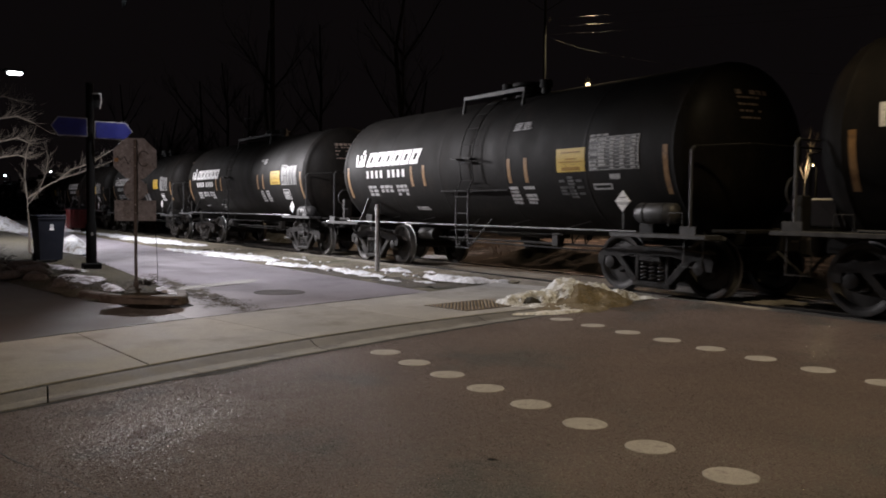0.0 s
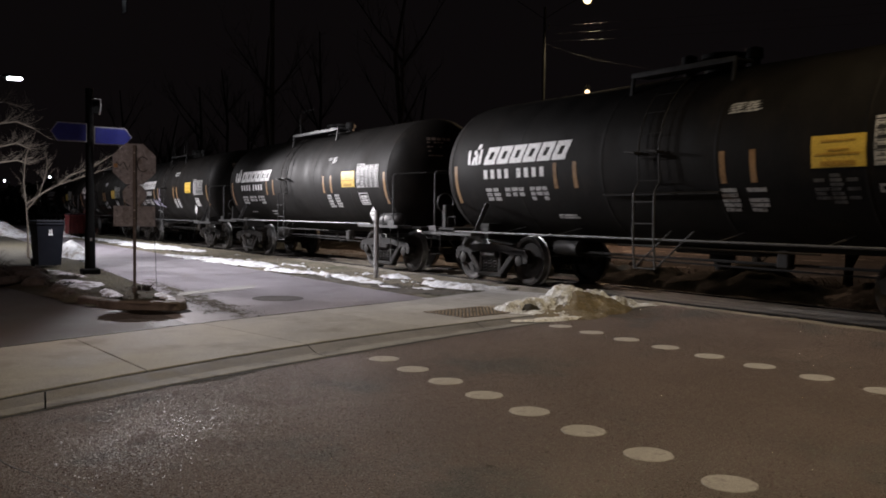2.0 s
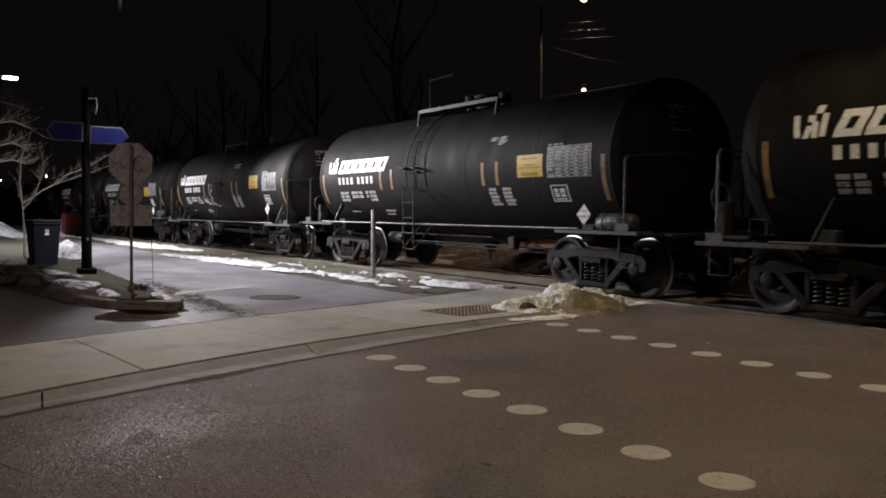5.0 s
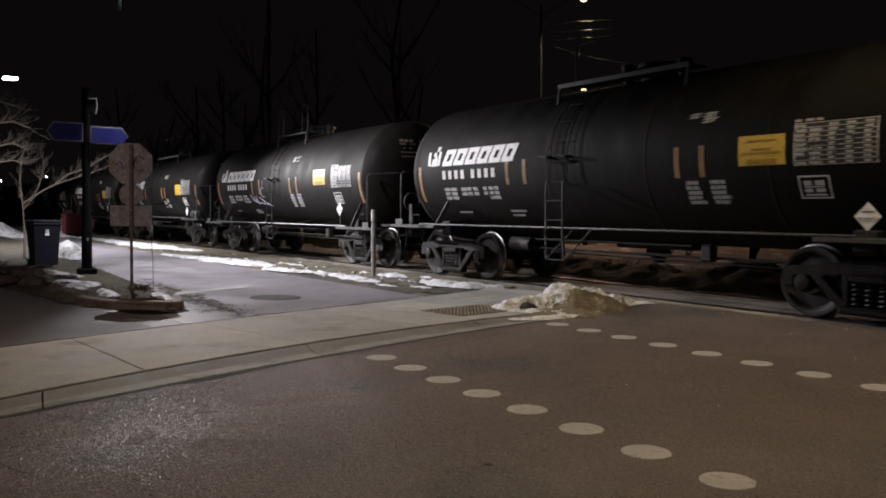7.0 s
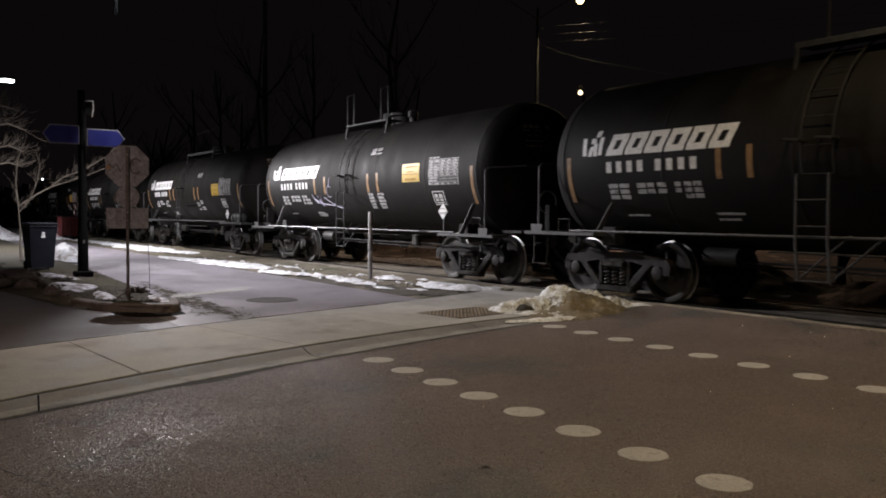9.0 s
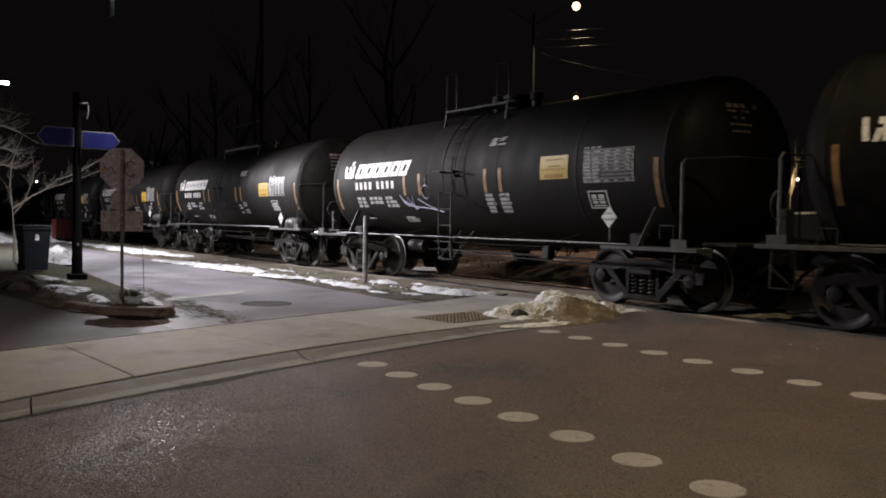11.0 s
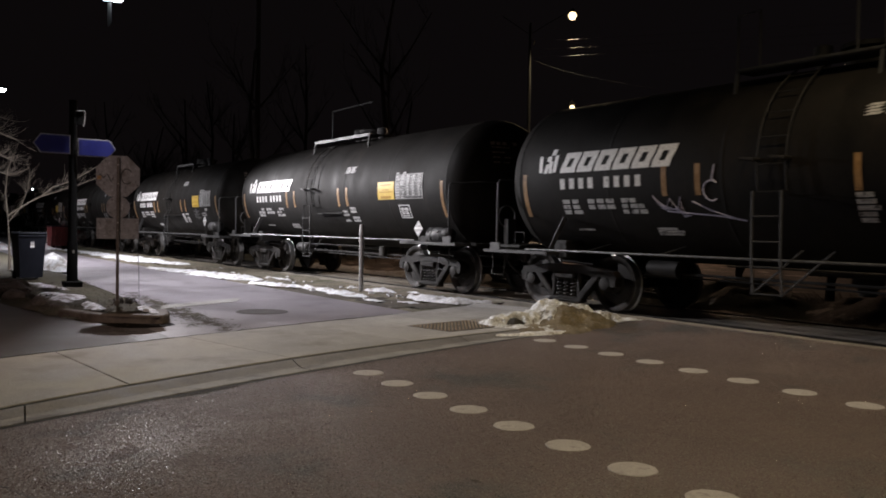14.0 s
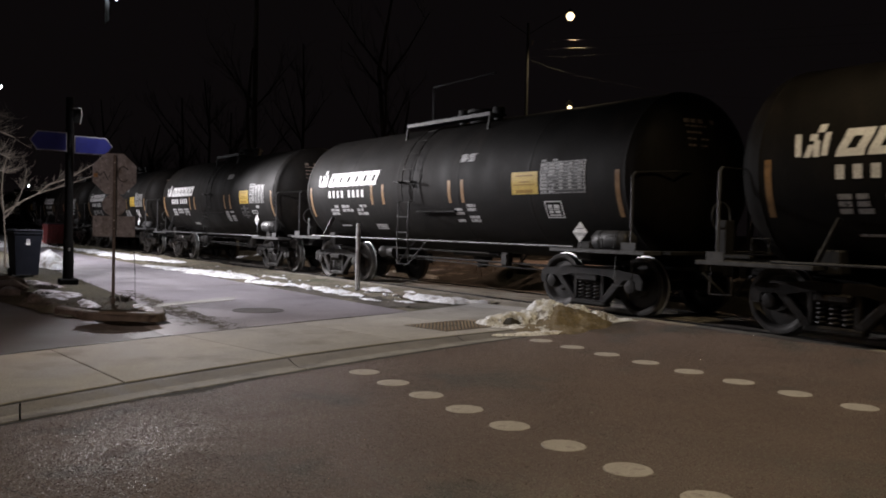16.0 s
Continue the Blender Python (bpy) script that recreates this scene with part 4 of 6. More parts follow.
def direction_blade(y0, y1, z0, z1, tip, parent):
    s = 1 if tip > y1 else -1
    a, b = (y1, y0) if s > 0 else (y0, y1)
    ring = [(b, z0), (a, z0), (tip, (z0 + z1) / 2), (a, z1), (b, z1)]
    part("sign_border", Geo().prism(ring, 0.098, 0.108, "x"), SIGN_EDGE, parent, "pale border")
    cy, cz = sum(p[0] for p in ring) / 5, (z0 + z1) / 2
    ring2 = [(cy + (y - cy) * 0.95, cz + (z - cz) * 0.88) for y, z in ring]
    part("sign_blade", Geo().prism(ring2, 0.109, 0.114, "x"), BLUE, parent, "dark blue direction plate")


direction_blade(-0.62, -0.07, 2.7, 3.08, -0.75, pole)
direction_blade(0.07, 0.68, 2.67, 3.03, 0.81, pole)
part("bracket", Geo().tube([(0.06, 0.02, 3.58), (0.06, 0.2, 3.6), (0.06, 0.21, 3.45), (0.06, 0.18, 3.28)], 0.012, 6), GALVANISED, pole)
part("small_plate", Geo().box((0.04, 0.03, 3.3), (0.05, 0.18, 3.57), 0.003), POLE_BLACK, pole)
part("band", Geo().lathe(((3.74, 0.079), (3.8, 0.078)), "z", 16), POLE_BLACK, pole)
part("tag", Geo().box((0.098, -0.02, 0.7), (0.103, 0.02, 0.76)), GALVANISED, pole)

post = thing("marker_post", (-15.92, 8.86, -0.02), "plain galvanised steel post standing in the verge", "post")
part("post", Geo().lathe(((0, 0.052), (1.47, 0.05), (1.5, 0.045)), "z", 18), GALVANISED, post)
part("footing", Geo().lathe(((-0.02, 0.16), (0.03, 0.13)), "z", 14), CURB_CONCRETE, post)
stake = thing("snow_stake", (-14.6, 3.82, 0.07), "thin flexible marker stake at the lane edge", "stake")
part("rod", Geo().tube([(0, 0, 0), (0.0, -0.01, 0.5), (0.01, -0.04, 1.02)], 0.006, 6), RAIL_PAINT, stake)

waste_bin = thing("waste_bin", (-21.2, 3.06, 0.09), "dark plastic wheeled waste bin with a white label", "waste bin", rz=6)
g = Geo()
g.add([(-0.26, -0.24, 0.05), (0.26, -0.24, 0.05), (0.26, 0.24, 0.05), (-0.26, 0.24, 0.05), (-0.33, -0.29, 1.0), (0.33, -0.29, 1.0), (0.33, 0.29, 1.0), (-0.33, 0.29, 1.0)],
      [(0, 1, 2, 3), (4, 5, 6, 7), (0, 1, 5, 4), (1, 2, 6, 5), (2, 3, 7, 6), (3, 0, 4, 7)])
part("body", g, BIN_PLASTIC, waste_bin)
part("rim", Geo().box((-0.35, -0.31, 0.97), (0.35, 0.31, 1.02), 0.012), BIN_PLASTIC, waste_bin)
part("lid", Geo().box((-0.36, -0.32, 1.02), (0.36, 0.32, 1.085), 0.028), BIN_PLASTIC, waste_bin)
part("handle", Geo().tube([(-0.38, -0.25, 0.98), (-0.42, -0.25, 1.0), (-0.42, 0.25, 1.0), (-0.38, 0.25, 0.98)], 0.014, 6), BIN_PLASTIC, waste_bin)
for y in (-0.24, 0.24):
    part("wheel", Geo().lathe(((y - 0.03, 0.09), (y - 0.025, 0.1), (y + 0.025, 0.1), (y + 0.03, 0.09)), "y", 18, (-0.25, 0, 0.1)), BIN_PLASTIC, waste_bin)
lb = part("label", Geo().box((0.318, -0.045, 0.735), (0.326, 0.045, 0.775), 0.002), WHITE_PAINT, waste_bin, "small white printed label")
for y in (-0.026, 0.0, 0.026):
    part("print", Geo().box((0.318, y - 0.008, 0.775), (0.328, y + 0.008, 0.87), 0.002), WHITE_PAINT, lb)


def boulder(x, y, size, squash, turn, seed):
    """A rounded bed-edging stone."""
    g, n, m = Geo(), 14, 9
    for i in range(m + 1):
        for j in range(n):
            t, p = math.pi * i / m, 2 * math.pi * j / n
            d = Vector((math.sin(t) * math.cos(p), math.sin(t) * math.sin(p), math.cos(t)))
            k = 1 + 0.3 * noise.noise(d * 1.4 + Vector((seed, 0, 0))) + 0.12 * noise.noise(d * 4 + Vector((seed, 5, 0)))
            g.v.append(Vector((d.x * size, d.y * size * 0.55, d.z * size * squash)) * k)
    for i in range(m):
        for j in range(n):
            g.f.append((i * n + j, i * n + (j + 1) % n, (i + 1) * n + (j + 1) % n, (i + 1) * n + j))
    ob = part("stone", g, BED_STONE, None, "", 60)
    ob.matrix_basis = pose(x, y, 0.07 + 0.35 * size * squash, 0, 0, turn)
    tagged(ob, "rounded brown stone edging the planting bed", "stone", "stones of the planting bed")


BED_STONE = surface("bed_stone", (0.035, 0.03, 0.028), (0.1, 0.085, 0.078), 5, (0.7, 0.95), 0.7, 40, stain=(0.03, 0.026, 0.02), stain_scale=3, distance=0.01)
for i, (x, y, r, q, a) in enumerate(((-18.75, 2.28, 0.42, 0.4, 75), (-19.3, 1.75, 0.4, 0.36, 80), (-17.55, 2.25, 0.34, 0.42, 60), (-18.2, 1.62, 0.36, 0.4, 85), (-16.35, 2.15, 0.26, 0.4, 40), (-17.0, 1.8, 0.24, 0.4, 95), (-15.3, 2.38, 0.16, 0.45, 30), (-14.7, 2.3, 0.13, 0.5, 70), (-14.2, 2.42, 0.1, 0.5, 10))):
    boulder(x, y, r, q, a, 2.0 + 1.7 * i)
# flat matte patch, much darker than the asphalt, in front of the curb nose
wet = Geo()
ring = [(-12.38, 2.56), (-12.0, 2.56), (-11.68, 2.64), (-11.46, 2.78), (-11.4, 2.98), (-11.44, 3.22), (-11.6, 3.42), (-11.86, 3.45), (-12.1, 3.1), (-12.25, 2.8)]
wet.prism([(x - 0.08 + 0.03 * noise.noise((x * 9, y * 9, 1)), y + 0.12 + 0.03 * noise.noise((x * 9, y * 9, 2))) for x, y in ring], -0.01, 0.0025)
tagged(part("wet_patch", wet, surface("nose_asphalt", (0.004, 0.003, 0.0023), (0.009, 0.0065, 0.005), 5, (0.8, 0.95), 0.2, 60, spec=0.05)), "dark ragged patch on the asphalt by the curb nose", "wet patch", "", "structure")
mound("soil_slump", -13.9, 2.62, [(-0.9, -0.12, 0.42, 1.9, 0.1), (0.0, -0.1, 0.36, 2.0, 0.09), (0.7, 0.02, 0.3, 1.8, 0.08), (-1.6, -0.05, 0.4, 1.6, 0.11)], 5.2,
      DARK_SOIL, "slumped muddy soil along the edge of the planting bed", (2.4, 0.8), base=0.02)


def dead_plant(x, y, height, spread, seed):
    rnd = random.Random(seed)
    plant = thing("dead_plant", (x, y, 0.07), "low clump of dead brown stems in the planting bed", "plant", "dead plants")
    for k in range(3):
        g = Geo()
        for i in range(26):
            a, r = rnd.uniform(0, 6.28), spread * rnd.random() ** 0.5
            b, h = a + rnd.uniform(-0.6, 0.6), height * rnd.uniform(0.4, 1.0)
            p = Vector((0.4 * r * math.cos(a), 0.4 * r * math.sin(a), -0.02))
            q = Vector((r * math.cos(b), r * math.sin(b), h))
            mid = p.lerp(q, 0.55) + Vector((0, 0, 0.12 * h))
            g.tube([p, mid, q, q + Vector((0.06 * math.cos(b), 0.06 * math.sin(b), -0.05))], [0.006, 0.005, 0.004, 0.002], 3, False)
        tagged(part("stem", g, DEAD_STEM, plant), kind="stuff")


DEAD_STEM = surface("dead_stems", (0.012, 0.009, 0.007), (0.032, 0.024, 0.018), 6, (0.8, 1), 0.2, 60)
for i, (x, y, h, w) in enumerate(((-16.9, 2.2, 0.14, 0.3), (-17.9, 2.1, 0.17, 0.34), (-19.2, 2.0, 0.2, 0.36), (-20.6, 1.9, 0.24, 0.4), (-15.7, 2.5, 0.1, 0.22), (-17.3, 2.9, 0.12, 0.22), (-22.4, 1.9, 0.4, 0.45), (-14.3, 3.5, 0.12, 0.2))):
    dead_plant(x, y, h, w, 500 + i)


# ---- bare trees ----
def bare_tree(place, boughs, seed, mat, label, twigs=60, size=1.0):
    """boughs: lists of points with a start radius; each carries side branches and twigs."""
    rnd = random.Random(seed)
    tree = thing("tree", place, label, "tree", "bare trees")
    crown = Geo()

    def grow(p, d, length, r, depth):
        pts, q, v = [p.copy()], p.copy(), d.normalized()
        n = 5
        for i in range(n):
            v = (v + Vector((rnd.uniform(-1, 1), rnd.uniform(-1, 1), rnd.uniform(-0.4, 1))) * 0.16).normalized()
            q = q + v * length / n
            pts.append(q.copy())
        crown.tube(pts, [r * (1 - 0.75 * i / n) for i in range(n + 1)], 5 if r > 0.01 else 3, False)
        if depth:
            for k in range(3 + depth):
                i = rnd.randint(1, n)
                w = (v + Vector((rnd.uniform(-1, 1), rnd.uniform(-1, 1), rnd.uniform(-0.3, 0.9))) * 0.9).normalized()
                grow(pts[i], w, length * rnd.uniform(0.4, 0.7), r * 0.5, depth - 1)

    for i, (pts, r) in enumerate(boughs):
        pts = [Vector(p) for p in pts]
        n = len(pts)
        part("trunk" if i == 0 else "limb", Geo().tube(pts, [r * (1 - 0.72 * k / (n - 1)) for k in range(n)], 10), mat, tree)
        if i or len(boughs) == 1:
            for k in range(twigs):
                j = rnd.randint(max(1, n // 3), n - 1)
                a = pts[j - 1].lerp(pts[j], rnd.random())
                d = (pts[j] - pts[j - 1]).normalized()
                w = (d * 0.8 + Vector((rnd.uniform(-1, 1), rnd.uniform(-1, 1), rnd.uniform(-0.3, 1))) * 0.8).normalized()
                grow(a, w, size * rnd.uniform(0.35, 0.9), 0.0075 * size * rnd.uniform(0.6, 1.2), 1)
    tagged(part("crown", crown, mat, tree), kind="stuff")
    return tree


bare_tree((-25.45, 3.2, 0.09), [
    ([(0, 0, -0.05), (0.02, 0.0, 0.7), (0.05, -0.05, 1.5)], 0.038),
    ([(0.05, -0.05, 1.48), (0.1, 0.45, 1.85), (0.15, 0.75, 2.02), (0.2, 1.05, 2.3), (0.25, 1.4, 2.44), (0.3, 1.7, 2.6), (0.4, 2.2, 2.95), (0.45, 2.5, 3.3)], 0.024),
    ([(0.15, 0.75, 2.02), (0.2, 1.2, 2.2), (0.22, 1.7, 2.38), (0.3, 2.2, 2.62), (0.3, 2.6, 2.74)], 0.014),
    ([(0.05, -0.05, 1.48), (0.0, -0.1, 2.1), (-0.05, -0.05, 2.7), (-0.1, 0.1, 3.2)], 0.02),
    ([(0.04, -0.04, 1.3), (0.1, 0.25, 1.7), (0.12, 0.42, 2.2), (0.1, 0.5, 2.7)], 0.015)],
    5, BARK, "small bare pale-barked tree in the planting bed", 26, 0.5)
bare_tree((-24.4, 0.9, 0.09), [
    ([(0, 0, -0.05), (0.02, 0.05, 1.2), (0.0, 0.15, 2.2)], 0.08),
    ([(0, 0.15, 2.1), (0.1, 0.8, 3.0), (0.15, 1.4, 3.5), (0.2, 1.9, 3.6), (0.2, 2.3, 3.45)], 0.04),
    ([(0, 0.15, 2.1), (0.0, 0.6, 3.2), (0.1, 1.1, 3.9), (0.1, 1.6, 4.1), (0.1, 2.0, 4.0)], 0.04),
    ([(0, 0.1, 1.8), (-0.1, 0.8, 2.5), (0.0, 1.4, 2.9), (0.1, 1.9, 3.05), (0.1, 2.25, 2.9)], 0.032),
    ([(0, 0.1, 1.7), (0.15, 0.8, 2.2), (0.2, 1.4, 2.5), (0.2, 1.9, 2.6), (0.2, 2.2, 2.5)], 0.028)],
    8, BARK, "bare pale-barked tree with dense drooping twigs", 44, 0.62)


# ---- lamps and poles in the distance ----
def distant_lamp(place, height, arm, glowing, radius, label):
    ob = thing("street_lamp", place, label, "street lamp")
    part("pole", Geo().lathe(((0, 0.12), (height, 0.07)), "z", 12), POLE_BLACK, ob)
    ax, ay = arm
    part("arm", Geo().tube([(0, 0, height - 0.1), (ax * 0.5, ay * 0.5, height + 0.15), (ax, ay, height + 0.2)], 0.035, 6), POLE_BLACK, ob)
    hd = part("lamp_head", Geo().lathe(((0.0, 0.16), (0.12, 0.12), (0.2, 0.03)), "z", 14, (ax, ay, height + 0.17)), POLE_BLACK, ob)
    part("bulb", Geo().lathe(((-radius, 0.2 * radius), (-0.6 * radius, 0.8 * radius), (0, radius), (0.6 * radius, 0.8 * radius), (radius, 0.2 * radius)), "z", 14, (ax, ay, height + 0.06)), glowing, hd, "glowing lamp glass")
    return ob


# the third of these stands out of view, added to carry the extra light
for x, y in ((-18.22, 1.24), (-33.08, 0.9), (-47.98, 0.55)):
    led = thing("street_lamp", (x, y, 0.2), "black street lamp with a long arm and a white glowing lens", "street lamp", "lamps along the lane")
    part("pole", Geo().lathe(((-0.15, 0.1), (5.75, 0.055)), "z", 14), POLE_BLACK, led)
    part("arm", Geo().tube([(0, 0, 5.65), (0.05, 0.3, 5.83), (0.2, 1.4, 5.88), (0.32, 2.5, 5.87)], 0.028, 8), POLE_BLACK, led)
    head = part("lamp_head", Geo().box((0.2, 2.48, 5.82), (0.56, 3.1, 5.9), 0.03), POLE_BLACK, led)
    part("lens", Geo().box((0.23, 2.6, 5.745), (0.53, 3.06, 5.818), 0.03), LED_GLOW, head, "glowing white lens")
    # added plate, only there to block this lamp's light towards the driveway and bed
    if x > -20:
        part("shield", Geo().box((0.24, 2.79, 5.22), (0.59, 2.8, 5.74)), POLE_BLACK, head, "thin black plate added to keep lamp light off the driveway")
distant_lamp((-26.5, 25.2, 0), 6.62, (0.3, -0.5), SODIUM_GLOW, 0.105, "street lamp with a warm glowing head behind the track")
marker = thing("red_marker_lamp", (-51.2, 8.95, 0.12), "small red marker lamp on a short post beside the track", "marker lamp")
part("post", Geo().lathe(((0, 0.04), (0.5, 0.03)), "z", 10), POLE_BLACK, marker)
# added plate that keeps the glowing lens hidden from the eye
part("hood", Geo().box((0.14, -0.3, 0.4), (0.16, 0.1, 0.72), 0.004), POLE_BLACK, marker, "black plate added to hide the lens from the street")
part("lens", Geo().lathe(((-0.05, 0.015), (-0.03, 0.045), (0.03, 0.045), (0.05, 0.015)), "z", 12, (0.03, -0.04, 0.5)), RED_GLOW, marker, "glowing red lens")
# the marker lamp's red glow on a vague shape, given as the box's own colour
RED_LIT_PAINT = surface("red_lit_paint", (0.09, 0.007, 0.008), (0.15, 0.014, 0.014), 4, (0.4, 0.6), 0.1, 40, stain=(0.035, 0.007, 0.006), stain_scale=2)
dumpster = thing("dumpster", (-48.6, 8.46, 0.0), "low steel box beside the track, coloured red for lamp glow", "dumpster")
part("body", Geo().prism([(-0.55, 0.16), (0.55, 0.16), (0.7, 1.1), (-0.7, 1.1)], -0.44, 0.44, "y"), RED_LIT_PAINT, dumpster)
part("rim", Geo().box((-0.74, -0.47, 1.1), (0.74, 0.47, 1.17), 0.015), RED_LIT_PAINT, dumpster)
part("lid", Geo().box((-0.72, -0.45, 1.17), (0.72, 0.45, 1.24), 0.03), BIN_PLASTIC, dumpster, "dark plastic lid")
for y in (-0.3, 0.3):
    part("skid", Geo().box((-0.6, y - 0.05, 0.0), (0.6, y + 0.05, 0.16), 0.01), FRAME_BLACK, dumpster)
for y in (-0.28, 0.0, 0.28):
    part("rib", Geo().beam((0.565, y, 0.2), (0.69, y, 1.06), 0.06, 0.05, 0.01, (0, 1, 0)), RED_LIT_PAINT, dumpster)
bollard = thing("bollard", (-54.0, 8.86, 0.08), "white bollard in a snowy concrete foot beside the track", "bollard")
part("post", Geo().lathe(((0, 0.09), (0.85, 0.085), (0.9, 0.05)), "z", 14), WHITE_PAINT, bollard)
part("foot", Geo().lathe(((-0.05, 0.42), (0.12, 0.36), (0.2, 0.2)), "z", 14), CURB_CONCRETE, bollard)
utility = thing("utility_pole", (-27.8, 23.65, 0), "tall timber utility pole with bracket arms behind the track", "utility pole")
part("pole", Geo().lathe(((0, 0.1), (10.4, 0.055)), "z", 12), LADDER_PAINT, utility)
part("arm", Geo().tube([(0, 0, 9.9), (-0.75, -0.95, 10.7)], 0.014, 6), BOGIE_STEEL, utility)
part("arm", Geo().tube([(0, 0, 9.9), (0.6, 0.4, 10.3), (1.3, 0.85, 10.68)], 0.014, 6), BOGIE_STEEL, utility)
part("insulator", Geo().lathe(((9.45, 0.03), (9.5, 0.06), (9.56, 0.03), (9.6, 0.06), (9.66, 0.02)), "z", 10, (0.16, 0.1, 0)), GALVANISED, utility)
hd = part("lamp_head", Geo().lathe(((0.0, 0.15), (0.08, 0.11), (0.14, 0.03)), "z", 14, (1.58, 0.98, 10.72)), POLE_BLACK, utility)
part("bulb", Geo().lathe(((-0.18, 0.04), (-0.14, 0.12), (0, 0.18), (0.12, 0.13), (0.16, 0.04)), "z", 18, (1.58, 0.98, 10.56)), SODIUM_GLOW, hd, "glowing lamp glass")
for z in (9.6, 9.25, 8.92):
    wire = thing("overhead_cable", (0, 0, 0), "thin dark overhead cable strung past the utility pole", "cable", "overhead cables")
    part("cable", Geo().tube([(-27.8 + 8 * i, 23.7 + 4.6 * i, z - 0.5 * math.sin(math.pi * i / 6) if i else z) for i in range(7)], 0.003, 5), CABLE, wire)
drop = thing("service_cable", (0, 0, 0), "thin service cable sagging from the utility pole", "cable", "overhead cables")
part("cable", Geo().tube([(-27.75, 23.7, 8.85), (-27.0, 24.2, 8.45), (-26.0, 24.9, 8.05), (-23.0, 27.0, 7.2), (-18.0, 30.5, 6.6)], 0.004, 5), DARK_INK, drop)
dark_pole = thing("utility_pole", (-46.0, 18.6, 0), "dark plain utility pole behind the track", "utility pole")
part("pole", Geo().lathe(((0, 0.17), (16.0, 0.12)), "z", 12), DARK_BARK, dark_pole)


def wood(place, height, seed):
    """A large bare tree of the dark wood behind the track."""
    rnd = random.Random(seed)
    boughs = [([(0, 0, -0.3), (rnd.uniform(-0.2, 0.2), 0, height * 0.3), (rnd.uniform(-0.5, 0.5), rnd.uniform(-0.4, 0.4), height * 0.65), (rnd.uniform(-0.8, 0.8), rnd.uniform(-0.6, 0.6), height)], 0.2)]
    for k in range(6):
        z, a = height * rnd.uniform(0.3, 0.75), rnd.uniform(0, 6.28)
        r = height * rnd.uniform(0.12, 0.24)
        boughs.append(([(0, 0, z), (r * 0.5 * math.cos(a), r * 0.5 * math.sin(a), z + r * 0.6), (r * math.cos(a), r * math.sin(a), z + r * 1.3)], 0.075))
    return bare_tree(place, boughs, seed, DARK_BARK, "tall bare dark tree of the wood behind the track", 9, 2.6)


for i in range(16):
    x, y = -112 + 6.6 * i + 2.2 * math.sin(i * 2.3), 24 + 5 * math.sin(i * 1.7) + (6 if i % 3 == 0 else 0)
    if math.hypot(x + 26, y - 24) < 13:
        continue
    wood((x, y, far_z(x, y) - 0.1), 12.5 + 3 * math.sin(i * 4.1), 300 + i)
for x, y, z in ((-109.4, 11.3, 4.8), (-135.0, 15.9, 4.6), (-150.0, 20.3, 3.95), (-158.0, 23.4, 7.2)):
    distant_lamp((x, y + 0.5, 0), z - 0.1, (0, -0.5), LED_GLOW, 0.1, "distant street lamp with a white glowing head")

bare_tree((-33.6, 51.6, 0), [
    ([(0, 0, -0.1), (0.05, 0, 1.8), (0.1, 0.0, 3.6)], 0.09),
    ([(0.1, 0, 3.5), (0.5, -0.5, 4.6), (1.0, -0.7, 5.6), (1.3, -0.6, 6.4)], 0.05),
    ([(0.1, 0, 3.5), (-0.2, -0.4, 4.7), (-0.4, -0.5, 5.7), (-0.3, -0.3, 6.6)], 0.05),
    ([(0.1, 0, 3.4), (0.3, 0.3, 4.8), (0.4, 0.0, 6.0), (0.5, -0.2, 6.8)], 0.05)],
    77, BARK, "bare small tree round a warm lamp beyond the railway", 26, 0.9)
def brush(x0, x1, y0, y1, count, height, seed, label):
    """A tangle of thin dead stems on the bank."""
    rnd, g = random.Random(seed), Geo()
    for i in range(count):
        x, y = rnd.uniform(x0, x1), rnd.uniform(y0, y1)
        if noise.noise((x * 0.7, y * 0.7, seed)) < -0.12:
            continue
        z, h, a = far_z(x, y), height * rnd.uniform(0.3, 1.0), rnd.uniform(0, 6.28)
        lean = h * rnd.uniform(0.3, 1.8)
        p, q = Vector((x, y, z - 0.03)), Vector((x + lean * math.cos(a), y + lean * math.sin(a), z + h))
        g.tube([p, p.lerp(q, 0.5) + Vector((0, 0, 0.1 * h)), q], [0.007, 0.005, 0.002], 3, False)
    ob = part("brush", g, STEM)
    return tagged(ob, label, "brush", "", "stuff")


STEM = surface("dry_brush", (0.07, 0.05, 0.034), (0.18, 0.13, 0.085), 6, (0.8, 1), 0.2, 60)
brush(-13.5, 1.0, 14.6, 17.0, 1100, 0.22, 31, "thin dry brown brush on the bank behind the track")
brush(-30.0, -13.5, 15.0, 17.5, 900, 0.3, 32, "thin dry brown brush on the bank behind the track")


